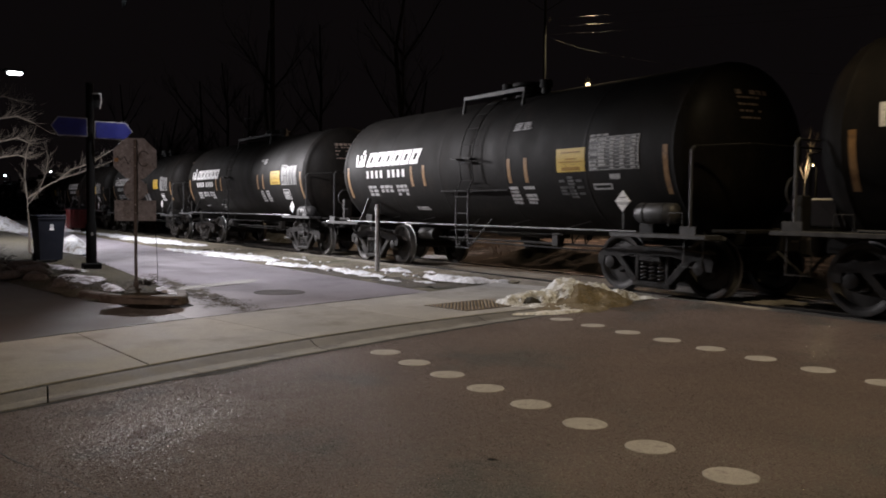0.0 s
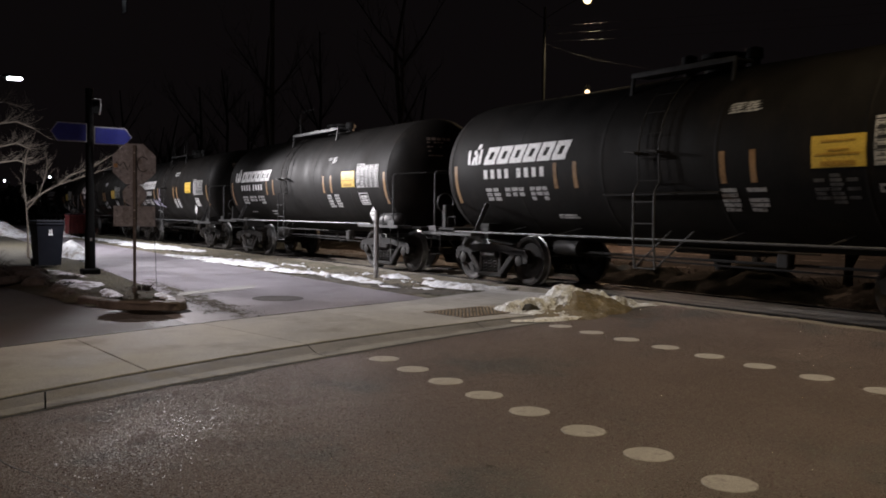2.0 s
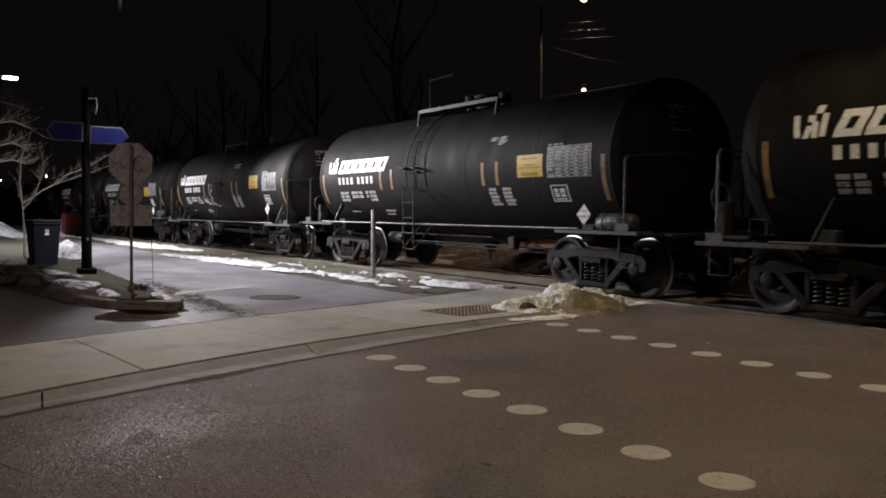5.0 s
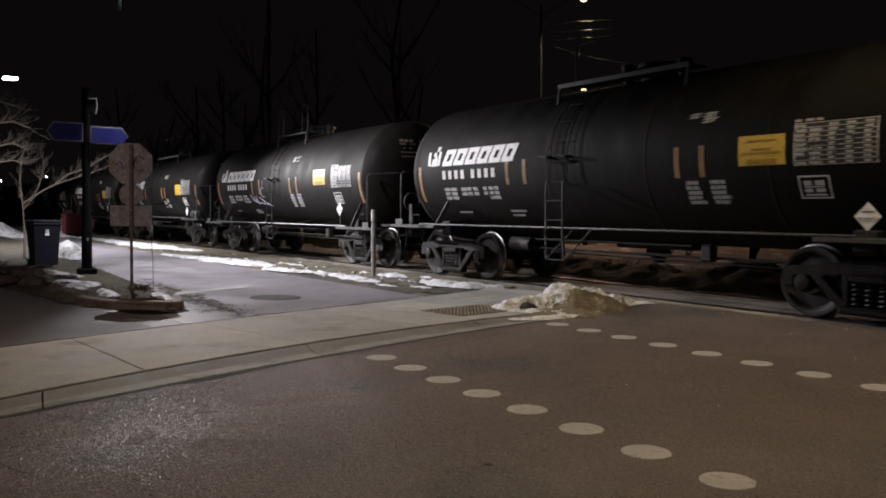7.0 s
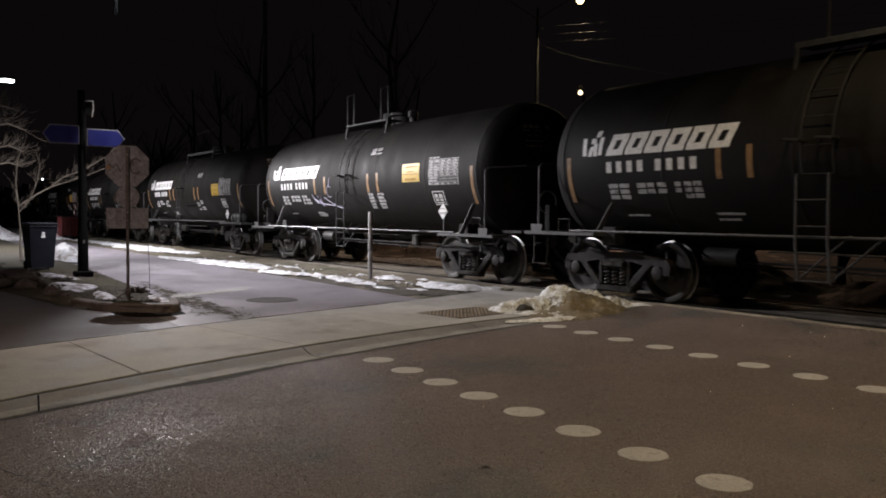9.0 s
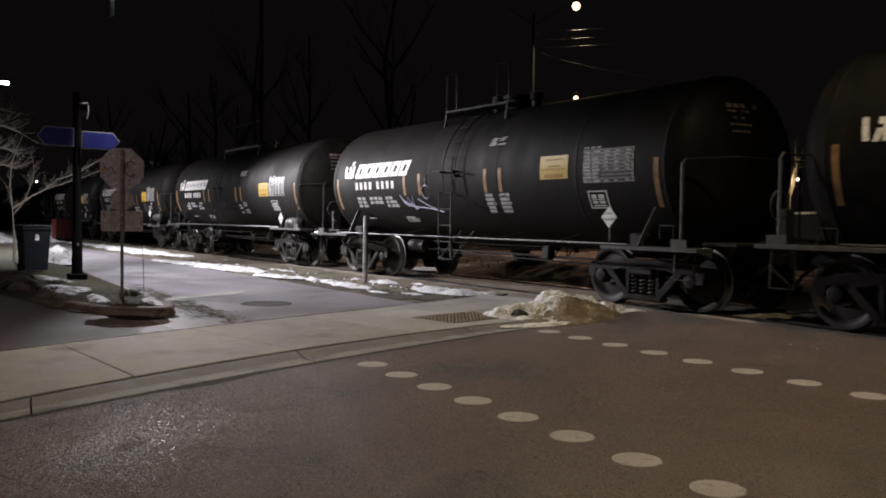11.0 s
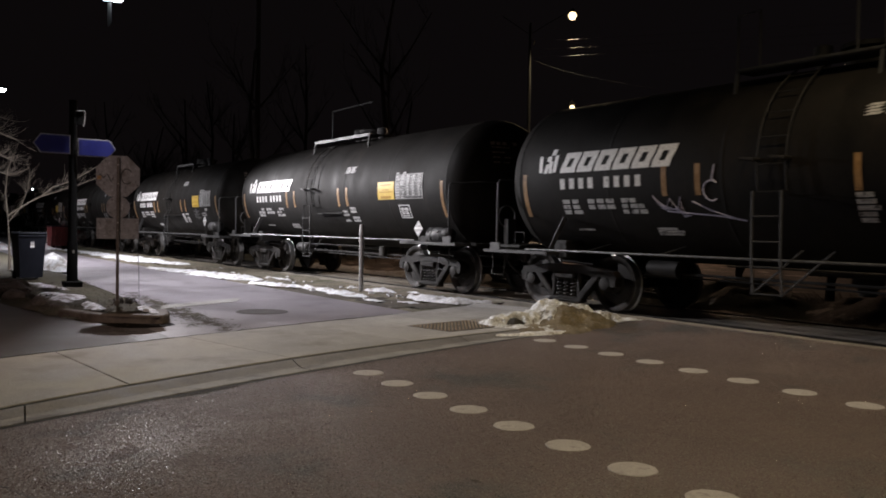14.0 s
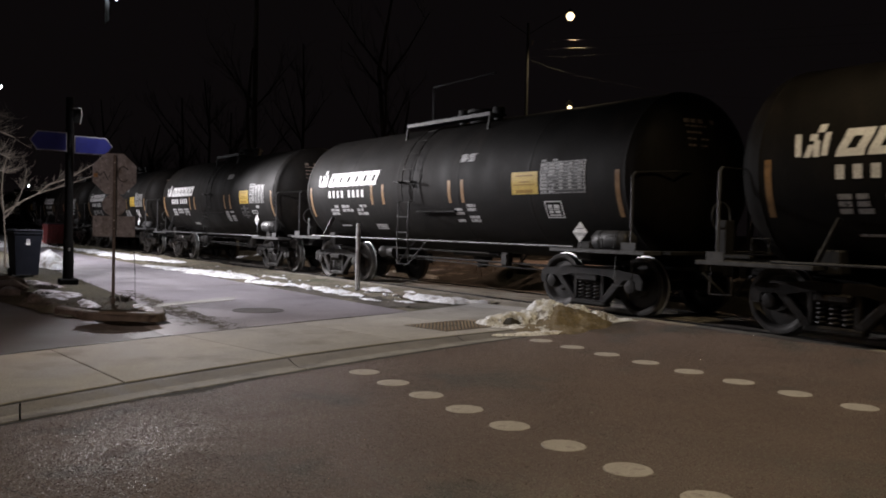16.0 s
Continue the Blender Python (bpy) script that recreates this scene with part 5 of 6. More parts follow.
def berm(x0, x1, y0, y1, step, height, material, label, seed):
    """A long low ridge of dug earth with clods, slumping at its ends."""
    g = Geo()
    nx, ny = int((x1 - x0) / step), int((y1 - y0) / step)
    for i in range(nx + 1):
        for j in range(ny + 1):
            x, y = x0 + (x1 - x0) * i / nx, y0 + (y1 - y0) * j / ny
            u, v = i / nx, j / ny
            k = max(0.0, math.sin(math.pi * v)) ** 0.8 * min(1.0, 5 * u, 5 * (1 - u))
            rough = 0.5 * noise.noise((x * 0.55, y * 0.7, seed)) + 0.3 * noise.noise((x * 1.7, y * 1.9, seed + 1)) + 0.16 * noise.noise((x * 5, y * 5, seed + 2))
            g.v.append(Vector((x, y, far_z(x, y) - 0.06 + height * k * max(0.12, 0.62 + 0.85 * rough))))
    for i in range(nx):
        for j in range(ny):
            q = i * (ny + 1) + j
            g.f.append((q, q + ny + 1, q + ny + 2, q + 1))
    return tagged(part("earth_berm", g, material, None, "", 80), label, "earth berm", "", "structure")


berm(-19.0, -7.6, 12.9, 15.4, 0.11, 0.62, DARK_SOIL, "low dark ridge of dug earth behind the track", 4.0)
berm(-9.4, 1.5, 13.2, 15.9, 0.11, 0.85, BANK_SOIL, "lumpy brown heap of dug earth and old snow behind the track", 9.0)
for i, (x, y) in enumerate(((-12.6, 17.5), (-9.6, 16.4), (-8.2, 17.6), (-5.4, 16.6), (-2.2, 17.8))):
    z = far_z(x, y)
    bare_tree((x, y, z - 0.1), [
        ([(0, 0, -0.1), (0.03, 0, 0.6), (-0.04, 0, 1.3), (0.05, 0, 3.5)], 0.11),
        ([(0, 0, 0.4), (0.35, 0.05, 1.1), (0.5, 0.1, 2.4), (0.6, 0.1, 4.0)], 0.07),
        ([(0, 0, 0.7), (-0.3, 0.05, 1.4), (-0.45, 0.0, 2.6)], 0.05)],
        610 + i, DARK_BARK, "forked bare dark tree on the bank behind the track", 8, 0.9)
van = thing("van", (-31.0, 51.5, 0.0), "white delivery van parked beyond the railway", "van", rz=20)
part("body", Geo().box((-2.6, -0.95, 0.45), (1.5, 0.95, 2.3), 0.12), WHITE_PAINT, van)
part("cab", Geo().prism([(1.48, 0.45), (2.6, 0.45), (2.6, 1.1), (2.2, 1.25), (1.75, 2.1), (1.48, 2.2)], -0.92, 0.92, "y"), WHITE_PAINT, van)
part("windscreen", Geo().prism([(2.19, 1.27), (2.21, 1.27), (1.79, 2.07), (1.77, 2.07)], -0.8, 0.8, "y"), DARK_INK, van)
for x in (-1.7, 1.7):
    for y in (-0.9, 0.9):
        part("wheel", Geo().lathe(((-0.1, 0.3), (-0.08, 0.34), (0.08, 0.34), (0.1, 0.3)), "y", 20, (x, y, 0.34)), BIN_PLASTIC, van)
distant_lamp((-33.0, 52.08, 0), 4.46, (0.1, -0.6), SODIUM_GLOW, 0.1, "low warm street lamp beyond the railway")


# ---- the train ----
R, ZC = 1.363, 2.186   # tank radius, height of its axis over the rail


def side(x, phi, lift=0.0):
    """A point of the tank's near side, phi degrees over its waist."""
    a = radians(phi)
    return Vector((x, -(R + lift) * math.cos(a), ZC + (R + lift) * math.sin(a)))


def decal(geo, x0, x1, p0, p1, lift=0.004, lean=0.0):
    """A plate bent to the tank between two stations and two angles; lean shifts its upper edge along the tank."""
    n = max(1, int(abs(p1 - p0) / 5 + 0.5))
    k = len(geo.v)
    for i in range(n + 1):
        p, s = p0 + (p1 - p0) * i / n, lean * i / n
        for x, d in ((x0 + s, -0.002), (x1 + s, -0.002), (x1 + s, lift), (x0 + s, lift)):
            geo.v.append(side(x, p, d))
    for i in range(n):
        for j in range(4):
            geo.f.append((k + 4 * i + j, k + 4 * i + (j + 1) % 4, k + 4 * i + 4 + (j + 1) % 4, k + 4 * i + 4 + j))
    geo.f += [(k, k + 1, k + 2, k + 3), (k + 4 * n, k + 4 * n + 1, k + 4 * n + 2, k + 4 * n + 3)]


def bars(geo, x0, x1, p0, p1, rows, seed, columns=3, lean=0.0, fill=0.72):
    """Rows of short bars in place of unreadable lines of print."""
    rnd = random.Random(seed)
    for i in range(rows):
        pa = p1 + (p0 - p1) * (i + 0.15) / rows
        pb = p1 + (p0 - p1) * (i + 0.15 + fill) / rows
        x = x0
        for c in range(columns):
            w = (x1 - x0) / columns
            if rnd.random() < 0.9:
                decal(geo, x, x + w * rnd.uniform(0.6, 0.88), pb, pa, 0.005, lean)
            x += w


def ring_block(geo, x0, x1, p0, p1, bar, lean, gap=None):
    """A hollow block: four strokes round a slot; gap leaves one stroke out."""
    dp = bar / R * 57.3 * 0.8
    if gap != "top":
        decal(geo, x0 + lean * 0.8, x1 + lean * 0.8, p1 - dp, p1, 0.005, lean * 0.2)
    if gap != "bottom":
        decal(geo, x0, x1, p0, p0 + dp, 0.005, lean * 0.2)
    if gap != "left":
        decal(geo, x0 + lean * 0.2, x0 + bar + lean * 0.2, p0 + dp, p1 - dp, 0.005, lean * 0.6)
    if gap != "right":
        decal(geo, x1 - bar + lean * 0.2, x1 + lean * 0.2, p0 + dp, p1 - dp, 0.005, lean * 0.6)


def make_wheelset():
    g = Geo().lathe(((-1.02, 0.07), (-0.82, 0.075), (-0.8, 0.1), (-0.6, 0.1), (-0.58, 0.08), (0.58, 0.08), (0.6, 0.1), (0.8, 0.1), (0.82, 0.075), (1.02, 0.07)), "y", 16)
    ws = part("wheelset", g, WHEEL_STEEL)
    for s in (-1, 1):
        prof = [(0.83, 0.1), (0.83, 0.15), (0.775, 0.18), (0.765, 0.33), (0.815, 0.38), (0.825, 0.4), (0.825, 0.452), (0.81, 0.457), (0.71, 0.46), (0.7, 0.487), (0.68, 0.487), (0.675, 0.4), (0.73, 0.36), (0.735, 0.2), (0.69, 0.15), (0.69, 0.1)]
        wheel = part("wheel", Geo().lathe([(s * y, r) for y, r in prof], "y", 40), WHEEL_STEEL, ws)
        wheel.data.materials.append(BRIGHT_STEEL)
        for p in wheel.data.polygons:
            c = p.center
            r, y = math.hypot(c.x, c.z), abs(c.y)
            if r > 0.44 and 0.7 < y < 0.826 and len(p.vertices) == 4:
                p.material_index = 1
    return ws


def bogie_parts(car, xc):
    """A three-piece freight bogie round station xc: side frames with open windows, spring nests, bolster, bearings, brake beams."""
    for s in (-1, 1):
        y = s * 1.0
        g = Geo()
        # top chord, hanging down over the bearings at its ends
        top = [(-1.13, 0.42), (-1.15, 0.56), (-1.08, 0.66), (-0.72, 0.7), (-0.4, 0.74), (0.4, 0.74), (0.72, 0.7), (1.08, 0.66), (1.15, 0.56), (1.13, 0.42), (1.02, 0.42), (1.0, 0.55), (0.78, 0.56), (0.74, 0.53), (0.4, 0.6), (-0.4, 0.6), (-0.74, 0.53), (-0.78, 0.56), (-1.0, 0.55), (-1.02, 0.42)]
        k = len(top)
        vs = [(xc + u, y - 0.07, z) for u, z in top] + [(xc + u, y + 0.07, z) for u, z in top]
        fs = [(i, (i + 1) % k, k + (i + 1) % k, k + i) for i in range(k)]
        for o in (0, k):
            for a in range(9):
                fs.append((o + a, o + a + 1, o + k - 2 - a, o + k - 1 - a))
        g.add(vs, fs)
        for e in (-1, 1):
            g.beam((xc + e * 0.74, y, 0.6), (xc + e * 0.3, y, 0.17), 0.14, 0.13, 0.02)
            g.beam((xc + e * 0.3, y, 0.66), (xc + e * 0.3, y, 0.17), 0.13, 0.09, 0.02)
        g.beam((xc - 0.4, y, 0.15), (xc + 0.4, y, 0.15), 0.17, 0.1, 0.03)
        part("side_frame", g, BOGIE_STEEL, car, "dusty cast steel side frame")
        for e in (-1, 1):
            b = Geo().lathe(((0.0, 0.13), (0.06, 0.135), (0.09, 0.12), (0.12, 0.105), (0.14, 0.1), (0.15, 0.04)), "y", 20, (0, 0, 0))
            b.v = [Vector((v.x + xc + e * 0.889, y + s * (v.y - 0.07), v.z + 0.457)) for v in b.v]
            part("bearing", b, BOGIE_STEEL, car, "round bearing cap")
        for sx in (-0.17, 0.0, 0.17):
            pts = [(xc + sx + 0.062 * math.cos(i * 0.7854), y + 0.062 * math.sin(i * 0.7854), 0.2 + 0.29 * i / 40) for i in range(41)]
            part("spring", Geo().tube(pts, 0.016, 6), WHEEL_STEEL, car, "coil spring")
        part("bolster_end", Geo().box((xc - 0.24, y - 0.12, 0.49), (xc + 0.24, y + 0.12, 0.61), 0.03), BOGIE_STEEL, car)
    part("bolster", Geo().box((xc - 0.2, -0.95, 0.5), (xc + 0.2, 0.95, 0.72), 0.04), BOGIE_STEEL, car)
    part("centre_plate", Geo().lathe(((0.7, 0.2), (0.86, 0.18)), "z", 18, (xc, 0, 0)), FRAME_BLACK, car)
    for e in (-1, 1):
        part("brake_beam", Geo().beam((xc + e * 0.36, -0.68, 0.38), (xc + e * 0.36, 0.68, 0.38), 0.07, 0.07, 0.01), FRAME_BLACK, car)


def tank_car(kind, seed):
    """kind: a: framed strip label; b and d: square frame label, low rails, d with a longer tank; c: tall rails on the top platform and a scrawl."""
    SHELL, FORE, nose = (5.42, 5.42, 0.2) if kind == "d" else (5.3, 5.05, 0.0)   # the straight shell behind and ahead, and how far the fore platform juts
    lad0, lad1 = {"a": (-0.26, 0.14), "b": (-0.95, -0.53), "c": (-0.52, -0.11), "d": (-0.82, -0.41)}[kind]   # the ladder's stiles
    rail_z = {"a": 0.97, "b": 1.07, "c": 0.97, "d": 1.05}[kind]
    drop = rail_z - 1.07
    rnd = random.Random(seed)
    car = thing("tank_car", (0, TRACK_Y, RAIL_Z), "black railway tank car with white lettering blocks and a yellow label", "tank car", "tank cars of the train")
    # tank: shell courses with weld beads and dished heads
    prof = []
    for i in range(13):
        a = math.pi / 2 * i / 12
        prof.append((-SHELL - 0.68 * math.cos(a), max(0.02, R * math.sin(a))))
    prof += [(-SHELL + 0.012, R + 0.006), (-SHELL + 0.03, R), (-SHELL + 0.06, R)]
    for x in (-3.2, -1.1, 1.1, 3.2):
        prof += [(x - 0.05, R), (x - 0.02, R), (x - 0.01, R + 0.003), (x + 0.01, R + 0.003), (x + 0.02, R), (x + 0.05, R)]
    prof += [(FORE - 0.06, R), (FORE - 0.03, R), (FORE - 0.012, R + 0.006)]
    for i in range(13):
        a = math.pi / 2 * (12 - i) / 12
        prof.append((FORE + 0.68 * math.cos(a), max(0.02, R * math.sin(a))))
    part("tank", Geo().lathe(prof, "x", 96, (0, 0, ZC)), BLACK, car, "black painted tank with dished ends", 30)
    # markings: stations of the tapes, print block, arrow, yellow label, data table and frame mark
    spot = {"a": (1.15, 1.63, 0.7, 1.12, -36, -20.4, 1.19, 22.6, 2.51, 5.1, 3.3, 3.33, 4.15, 1.43),
            "b": (1.65, 2.09, 3.3, 1.82, -32.5, -16.8, 1.83, 16.6, 2.74, 6.5, 3.55, 3.58, 4.57, 1.3),
            "c": (0.72, 1.17, 3.1, 0.72, -32.8, -15.8, 0.76, 21.7, 2.33, 9.1, 3.38, 3.43, 4.06, 1.38),
            "d": (0.77, 1.2, 2.3, 0.9, -33.7, -17.1, 1.07, 16.9, 2.74, 5.3, 3.5, 3.55, 4.58, 1.29)}[kind]
    tape1, tape2, tape_top, print_x, print_lo, print_hi, arrow_x, arrow_lo, yellow_x, yellow_top, table_x, mark_x, placard_x, placard_z = spot
    sx = {"a": 0.08, "c": 0.05}.get(kind, 0.0)   # how far the lettering stands ahead
    for i in range(6):
        w = (2.36 - 0.3) / 6
        x0 = sx - 4.32 + i * (w + 0.045)
        word = Geo()
        ring_block(word, x0, x0 + w, 2.6, 16.4, 0.115, 0.12)
        part("wordmark_block", word, WHITE_PAINT, car, "hollow white block")
    logo = Geo()
    decal(logo, sx - 4.83, sx - 4.75, 3.5, 15.5, 0.005, -0.03)
    decal(logo, sx - 4.5, sx - 4.42, 3.5, 15.5, 0.005, 0.03)
    decal(logo, sx - 4.72, sx - 4.64, 3.0, 9.5, 0.005, 0.05)
    decal(logo, sx - 4.6, sx - 4.52, 3.0, 11.5, 0.005, 0.0)
    decal(logo, sx - 4.66, sx - 4.56, 11.5, 15.0, 0.005)
    decal(logo, sx - 4.58, sx - 4.48, 15.8, 20.0, 0.005, 0.03)
    part("emblem", logo, WHITE_PAINT, car, "white upright emblem strokes")
    x = sx - 4.31
    for i in range(9):
        if i != 4:
            one = Geo()
            decal(one, x, x + 0.108, -8.6, -1.5, 0.005)
            part("number_bar", one, WHITE_PAINT, car)
        x += 0.212 if i != 4 else 0.138
    small = Geo()
    bars(small, sx - 4.3, sx - 3.85, -27, -15.5, 3, seed + 1, 2)
    bars(small, sx - 3.72, sx - 3.12, -23.5, -15.5, 2, seed + 2, 3)
    bars(small, sx - 3.0, sx - 2.5, -27, -15.5, 3, seed + 3, 3)
    tagged(part("stencil_print", small, DULL_WHITE, car, "faded white stencil lines"), kind="stuff")
    low = Geo()
    bars(low, -2.42, -1.85, -43, -36.5, 3, seed + 4, 1)
    bars(low, -4.1, -3.55, -40, -38, 1, seed + 4, 1)
    tagged(part("stencil_print", low, DULL_WHITE, car, "faded white stencil lines"), kind="stuff")
    block = Geo()
    bars(block, print_x, print_x + 0.35, print_lo, print_hi, 5, seed + 5, 1)
    bars(block, print_x + 0.42, print_x + 0.78, print_lo, print_hi, 5, seed + 6, 1)
    tagged(part("stencil_print", block, DULL_WHITE, car, "faded white stencil lines"), kind="stuff")
    arrow = Geo()
    bars(arrow, arrow_x, arrow_x + 0.5, arrow_lo, arrow_lo + 7, 4, seed + 7, 2, 0.08, 0.75)
    tagged(part("stencil_print", arrow, DULL_WHITE, car, "faded white stencil lines"), kind="stuff")
    yellow = Geo()
    decal(yellow, yellow_x, yellow_x + 0.69, yellow_top - 16.4, yellow_top, 0.006)
    plate = part("yellow_label", yellow, YELLOW, car, "bright yellow warning label with brown print")
    ink = Geo()
    for p, inset, tall in ((2.4, 0.12, 0.9), (7.0, 0.2, 0.8), (9.0, 0.06, 0.9), (13.0, 0.12, 2.4)):
        for k in range(6):
            w = (0.69 - 2 * inset) / 6
            decal(ink, yellow_x + inset + k * w, yellow_x + inset + (k + 0.86) * w, yellow_top - p - tall, yellow_top - p, 0.008)
    for v in ink.v:
        v += Vector((0, v.y, v.z - ZC)).normalized() * 0.004
    tagged(part("print", ink, LABEL_INK, plate, "brown printed lines"), kind="stuff")
    panel = Geo()
    decal(panel, table_x, table_x + 1.07, -11.2, 11.2, 0.004)
    panel_ob = part("data_table", panel, GREY_PANEL, car, "dark data table with thin white print")
    lines = Geo()
    bars(lines, table_x, table_x + 0.42, 11.6, 13.4, 1, seed + 8, 3)
    for r in range(10):
        p = 10.8 - 2.4 * r
        decal(lines, table_x, table_x + 1.07, p - 0.19, p + 0.19, 0.005)
        if r < 9:
            bars(lines, table_x + 0.02, table_x + 0.4, p - 2.2, p - 0.5, 1, seed + 40 + r, 2)
            for cx in (0.46, 0.68, 0.9):
                bars(lines, table_x + cx, table_x + cx + 0.13, p - 2.1, p - 0.6, 1, seed + 60 + r, 1)
    for cx in (0.0, 1.05):
        decal(lines, table_x + cx, table_x + cx + 0.02, -11.2, 11.2, 0.005)
    for v in lines.v:
        v += Vector((0, v.y, v.z - ZC)).normalized() * 0.003
    tagged(part("print", lines, DULL_WHITE, panel_ob, "thin white printed lines"), kind="stuff")
    mark = Geo()
    if kind == "a":
        ring_block(mark, mark_x, mark_x + 0.42, -24.6, -20.2, 0.035, 0.0)
        decal(mark, mark_x + 0.4, mark_x + 0.62, -17.5, -13.8, 0.004)
    else:
        ring_block(mark, mark_x, mark_x + 0.42, -29.2, -16.5, 0.022, 0.0)
        for cx, w, lo, hi in ((0.07, 0.1, -21.8, -19.2), (0.22, 0.12, -21.8, -19.2), (0.07, 0.27, -22.9, -22.3), (0.07, 0.1, -25.6, -23.6), (0.22, 0.12, -25.6, -23.6), (0.07, 0.28, -27.6, -26.6)):
            decal(mark, mark_x + cx, mark_x + cx + w, lo, hi)
    part("frame_mark", mark, WHITE_PAINT if kind != "a" else DULL_WHITE, car, "white framed marking")
    for x, top in (({"c": -2.14}.get(kind, -2.26), tape_top), ({"c": -1.55}.get(kind, -1.77), tape_top), (tape1, tape_top), (tape2, tape_top)):
        t = Geo()
        decal(t, x, x + 0.09, top - 18.5, top, 0.004)
        part("reflective_tape", t, STRIPE, car, "amber reflective tape")
    for x in (-SHELL + 0.1, FORE - 0.21):
        t = Geo()
        decal(t, x, x + 0.09, -28.5, 3.0, 0.004)
        part("reflective_tape", t, STRIPE, car, "amber reflective tape")
    if kind == "c":
        for j in range(5):
            a0 = [(-2.32 + 0.03 * j, -15 - 2 * j), (-2.12 + 0.06 * j, -24), (-2.02 + 0.05 * j, -17 - 3 * j), (-1.9 + 0.05 * j, -24 - j), (-1.82, -16 - 3 * j)]
            part("graffiti", Geo().tube([side(u, p, 0.006) for u, p in a0], 0.009, 5), SPRAY, car, "pale spray scrawl")
        part("graffiti", Geo().tube([side(u, p, 0.006) for u, p in ((-1.62, -19), (-1.35, -24.5), (-0.95, -30.5), (-0.82, -31.5), (-1.2, -28.5), (-2.1, -25))], 0.012, 5), SPRAY, car, "pale spray scrawl")
        loop = [side(-1.28 + 0.13 * math.cos(a), -13 + 6 * math.sin(a), 0.006) for a in [0.8 + i * 0.45 for i in range(11)]]
        part("graffiti", Geo().tube([side(-1.22, 2, 0.006), side(-1.26, -6, 0.006)] + loop, 0.012, 5), SPRAY, car, "pale spray scrawl")
    else:
        rub = Geo()
        bars(rub, 2.52, 3.15, -31, -14, 7, seed + 11, 3)
        if kind == "a":
            tagged(part("worn_patch", rub, surface("worn_print", 0.03, 0.12, 9, (0.5, 0.8), 0.05, 30, stain=(0.025, 0.025, 0.025), stain_scale=5, stain_at=(0.45, 0.6)), car, "blurred worn remains of print"), kind="stuff")
    # white marks on the dished ends
    for s in (-1, 1):
        e = Geo()
        for r in range(5):
            wide, z = (0.62 if r == 0 else 0.36 + 0.05 * (r % 2)), 3.05 - 0.1 * r
            for k in range(5):
                if rnd.random() < 0.2:
                    continue
                ya, yb = -0.62 + wide * k / 5, -0.62 + wide * (k + 0.8) / 5
                corners = []
                for y, zz in ((ya, z), (yb, z), (yb, z - (0.065 if r == 0 else 0.03)), (ya, z - (0.065 if r == 0 else 0.03))):
                    corners.append((s * ((FORE if s > 0 else SHELL) + 0.006 + 0.68 * math.sqrt(1 - (y * y + (zz - ZC) ** 2) / R ** 2)), y, zz))
                e.add(corners, [(0, 1, 2, 3)])
        tagged(part("end_print", e, FAINT_PRINT, car, "faded white stencil lines"), kind="stuff")
    # side rails, ladders, end platforms
    for s in (-1, 1):
        part("side_rail", Geo().tube([(-5.0, s * 1.46, rail_z), (4.45, s * 1.46, rail_z)], 0.019, 8), RAIL_PAINT, car, "long grey side rail")
        for x in (-3.6, -2.1, 1.2, 2.8):
            part("bracket", Geo().beam((x, s * 1.46, rail_z - 0.01), (x, s * 0.78, 1.1), 0.04, 0.012), FRAME_BLACK, car)
        part("running_rail", Geo().tube([(lad0 - 0.5, s * 1.3, 0.86), (lad0 + 2.9, s * 1.3, 0.86)], 0.014, 6), FRAME_BLACK, car)
        ladder = thing_part("ladder", car)
        top = 1.66 if kind == "a" else 1.84
        for x in (lad0, lad1):
            part("stile", Geo().tube([(x + 0.06, s * 1.52, 0.53), (x + 0.02, s * 1.52, 1.0), (x, s * 1.5, top)], 0.017, 6), LADDER_PAINT, ladder)
            path = [(x, s * 1.5, top)] + [(x, s * (R + 0.07) * math.cos(radians(p)), ZC + (R + 0.07) * math.sin(radians(p))) for p in range(-14, 68, 8)]
            part("upper_stile", Geo().tube(path, 0.012, 6), FRAME_BLACK, ladder)
        for z in (0.54, 0.88, 1.2, 1.52):
            part("rung", Geo().tube([(lad0 + 0.05 * (1.2 - z), s * 1.52, z), (lad1 + 0.05 * (1.2 - z), s * 1.52, z)], 0.011, 6), LADDER_PAINT, ladder)
        for p in (-14, 0, 14, 28, 42, 56):
            yy, zz = s * (R + 0.07) * math.cos(radians(p)), ZC + (R + 0.07) * math.sin(radians(p))
            part("rung", Geo().tube([(lad0, yy, zz), (lad1, yy, zz)], 0.008, 6), FRAME_BLACK, ladder)
        for x in (lad0, lad1):
            part("step_brace", Geo().tube([(x + 0.07, s * 1.52, 0.55), (x + 0.68, s * 1.44, 1.1)], 0.014, 6), LADDER_PAINT, car)
        for x in (lad0 - 0.1, lad1 - 0.08):
            part("grab_iron", Geo().tube([(x - 0.1, s * 1.36, 2.27), (x - 0.1, s * 1.5, 2.27), (x + 0.1, s * 1.5, 2.25), (x + 0.1, s * 1.36, 2.25)], 0.022, 6), FRAME_BLACK, car)
        if kind in "ad":
            walkway = Geo()
            for v in [side(x, -23, d) for x in ((-1.1, 1.12) if kind == "a" else (-0.4, 0.95)) for d in (-0.02, 0.07)]:
                walkway.v.append(Vector((v.x, v.y * -s, v.z)))
            walkway.v += [v + Vector((0, 0, 0.02)) for v in walkway.v]
            walkway.f = [(0, 1, 3, 2), (4, 5, 7, 6), (0, 1, 5, 4), (2, 3, 7, 6), (0, 2, 6, 4), (1, 3, 7, 5)]
            part("step_ledge", walkway, BLACK, car)
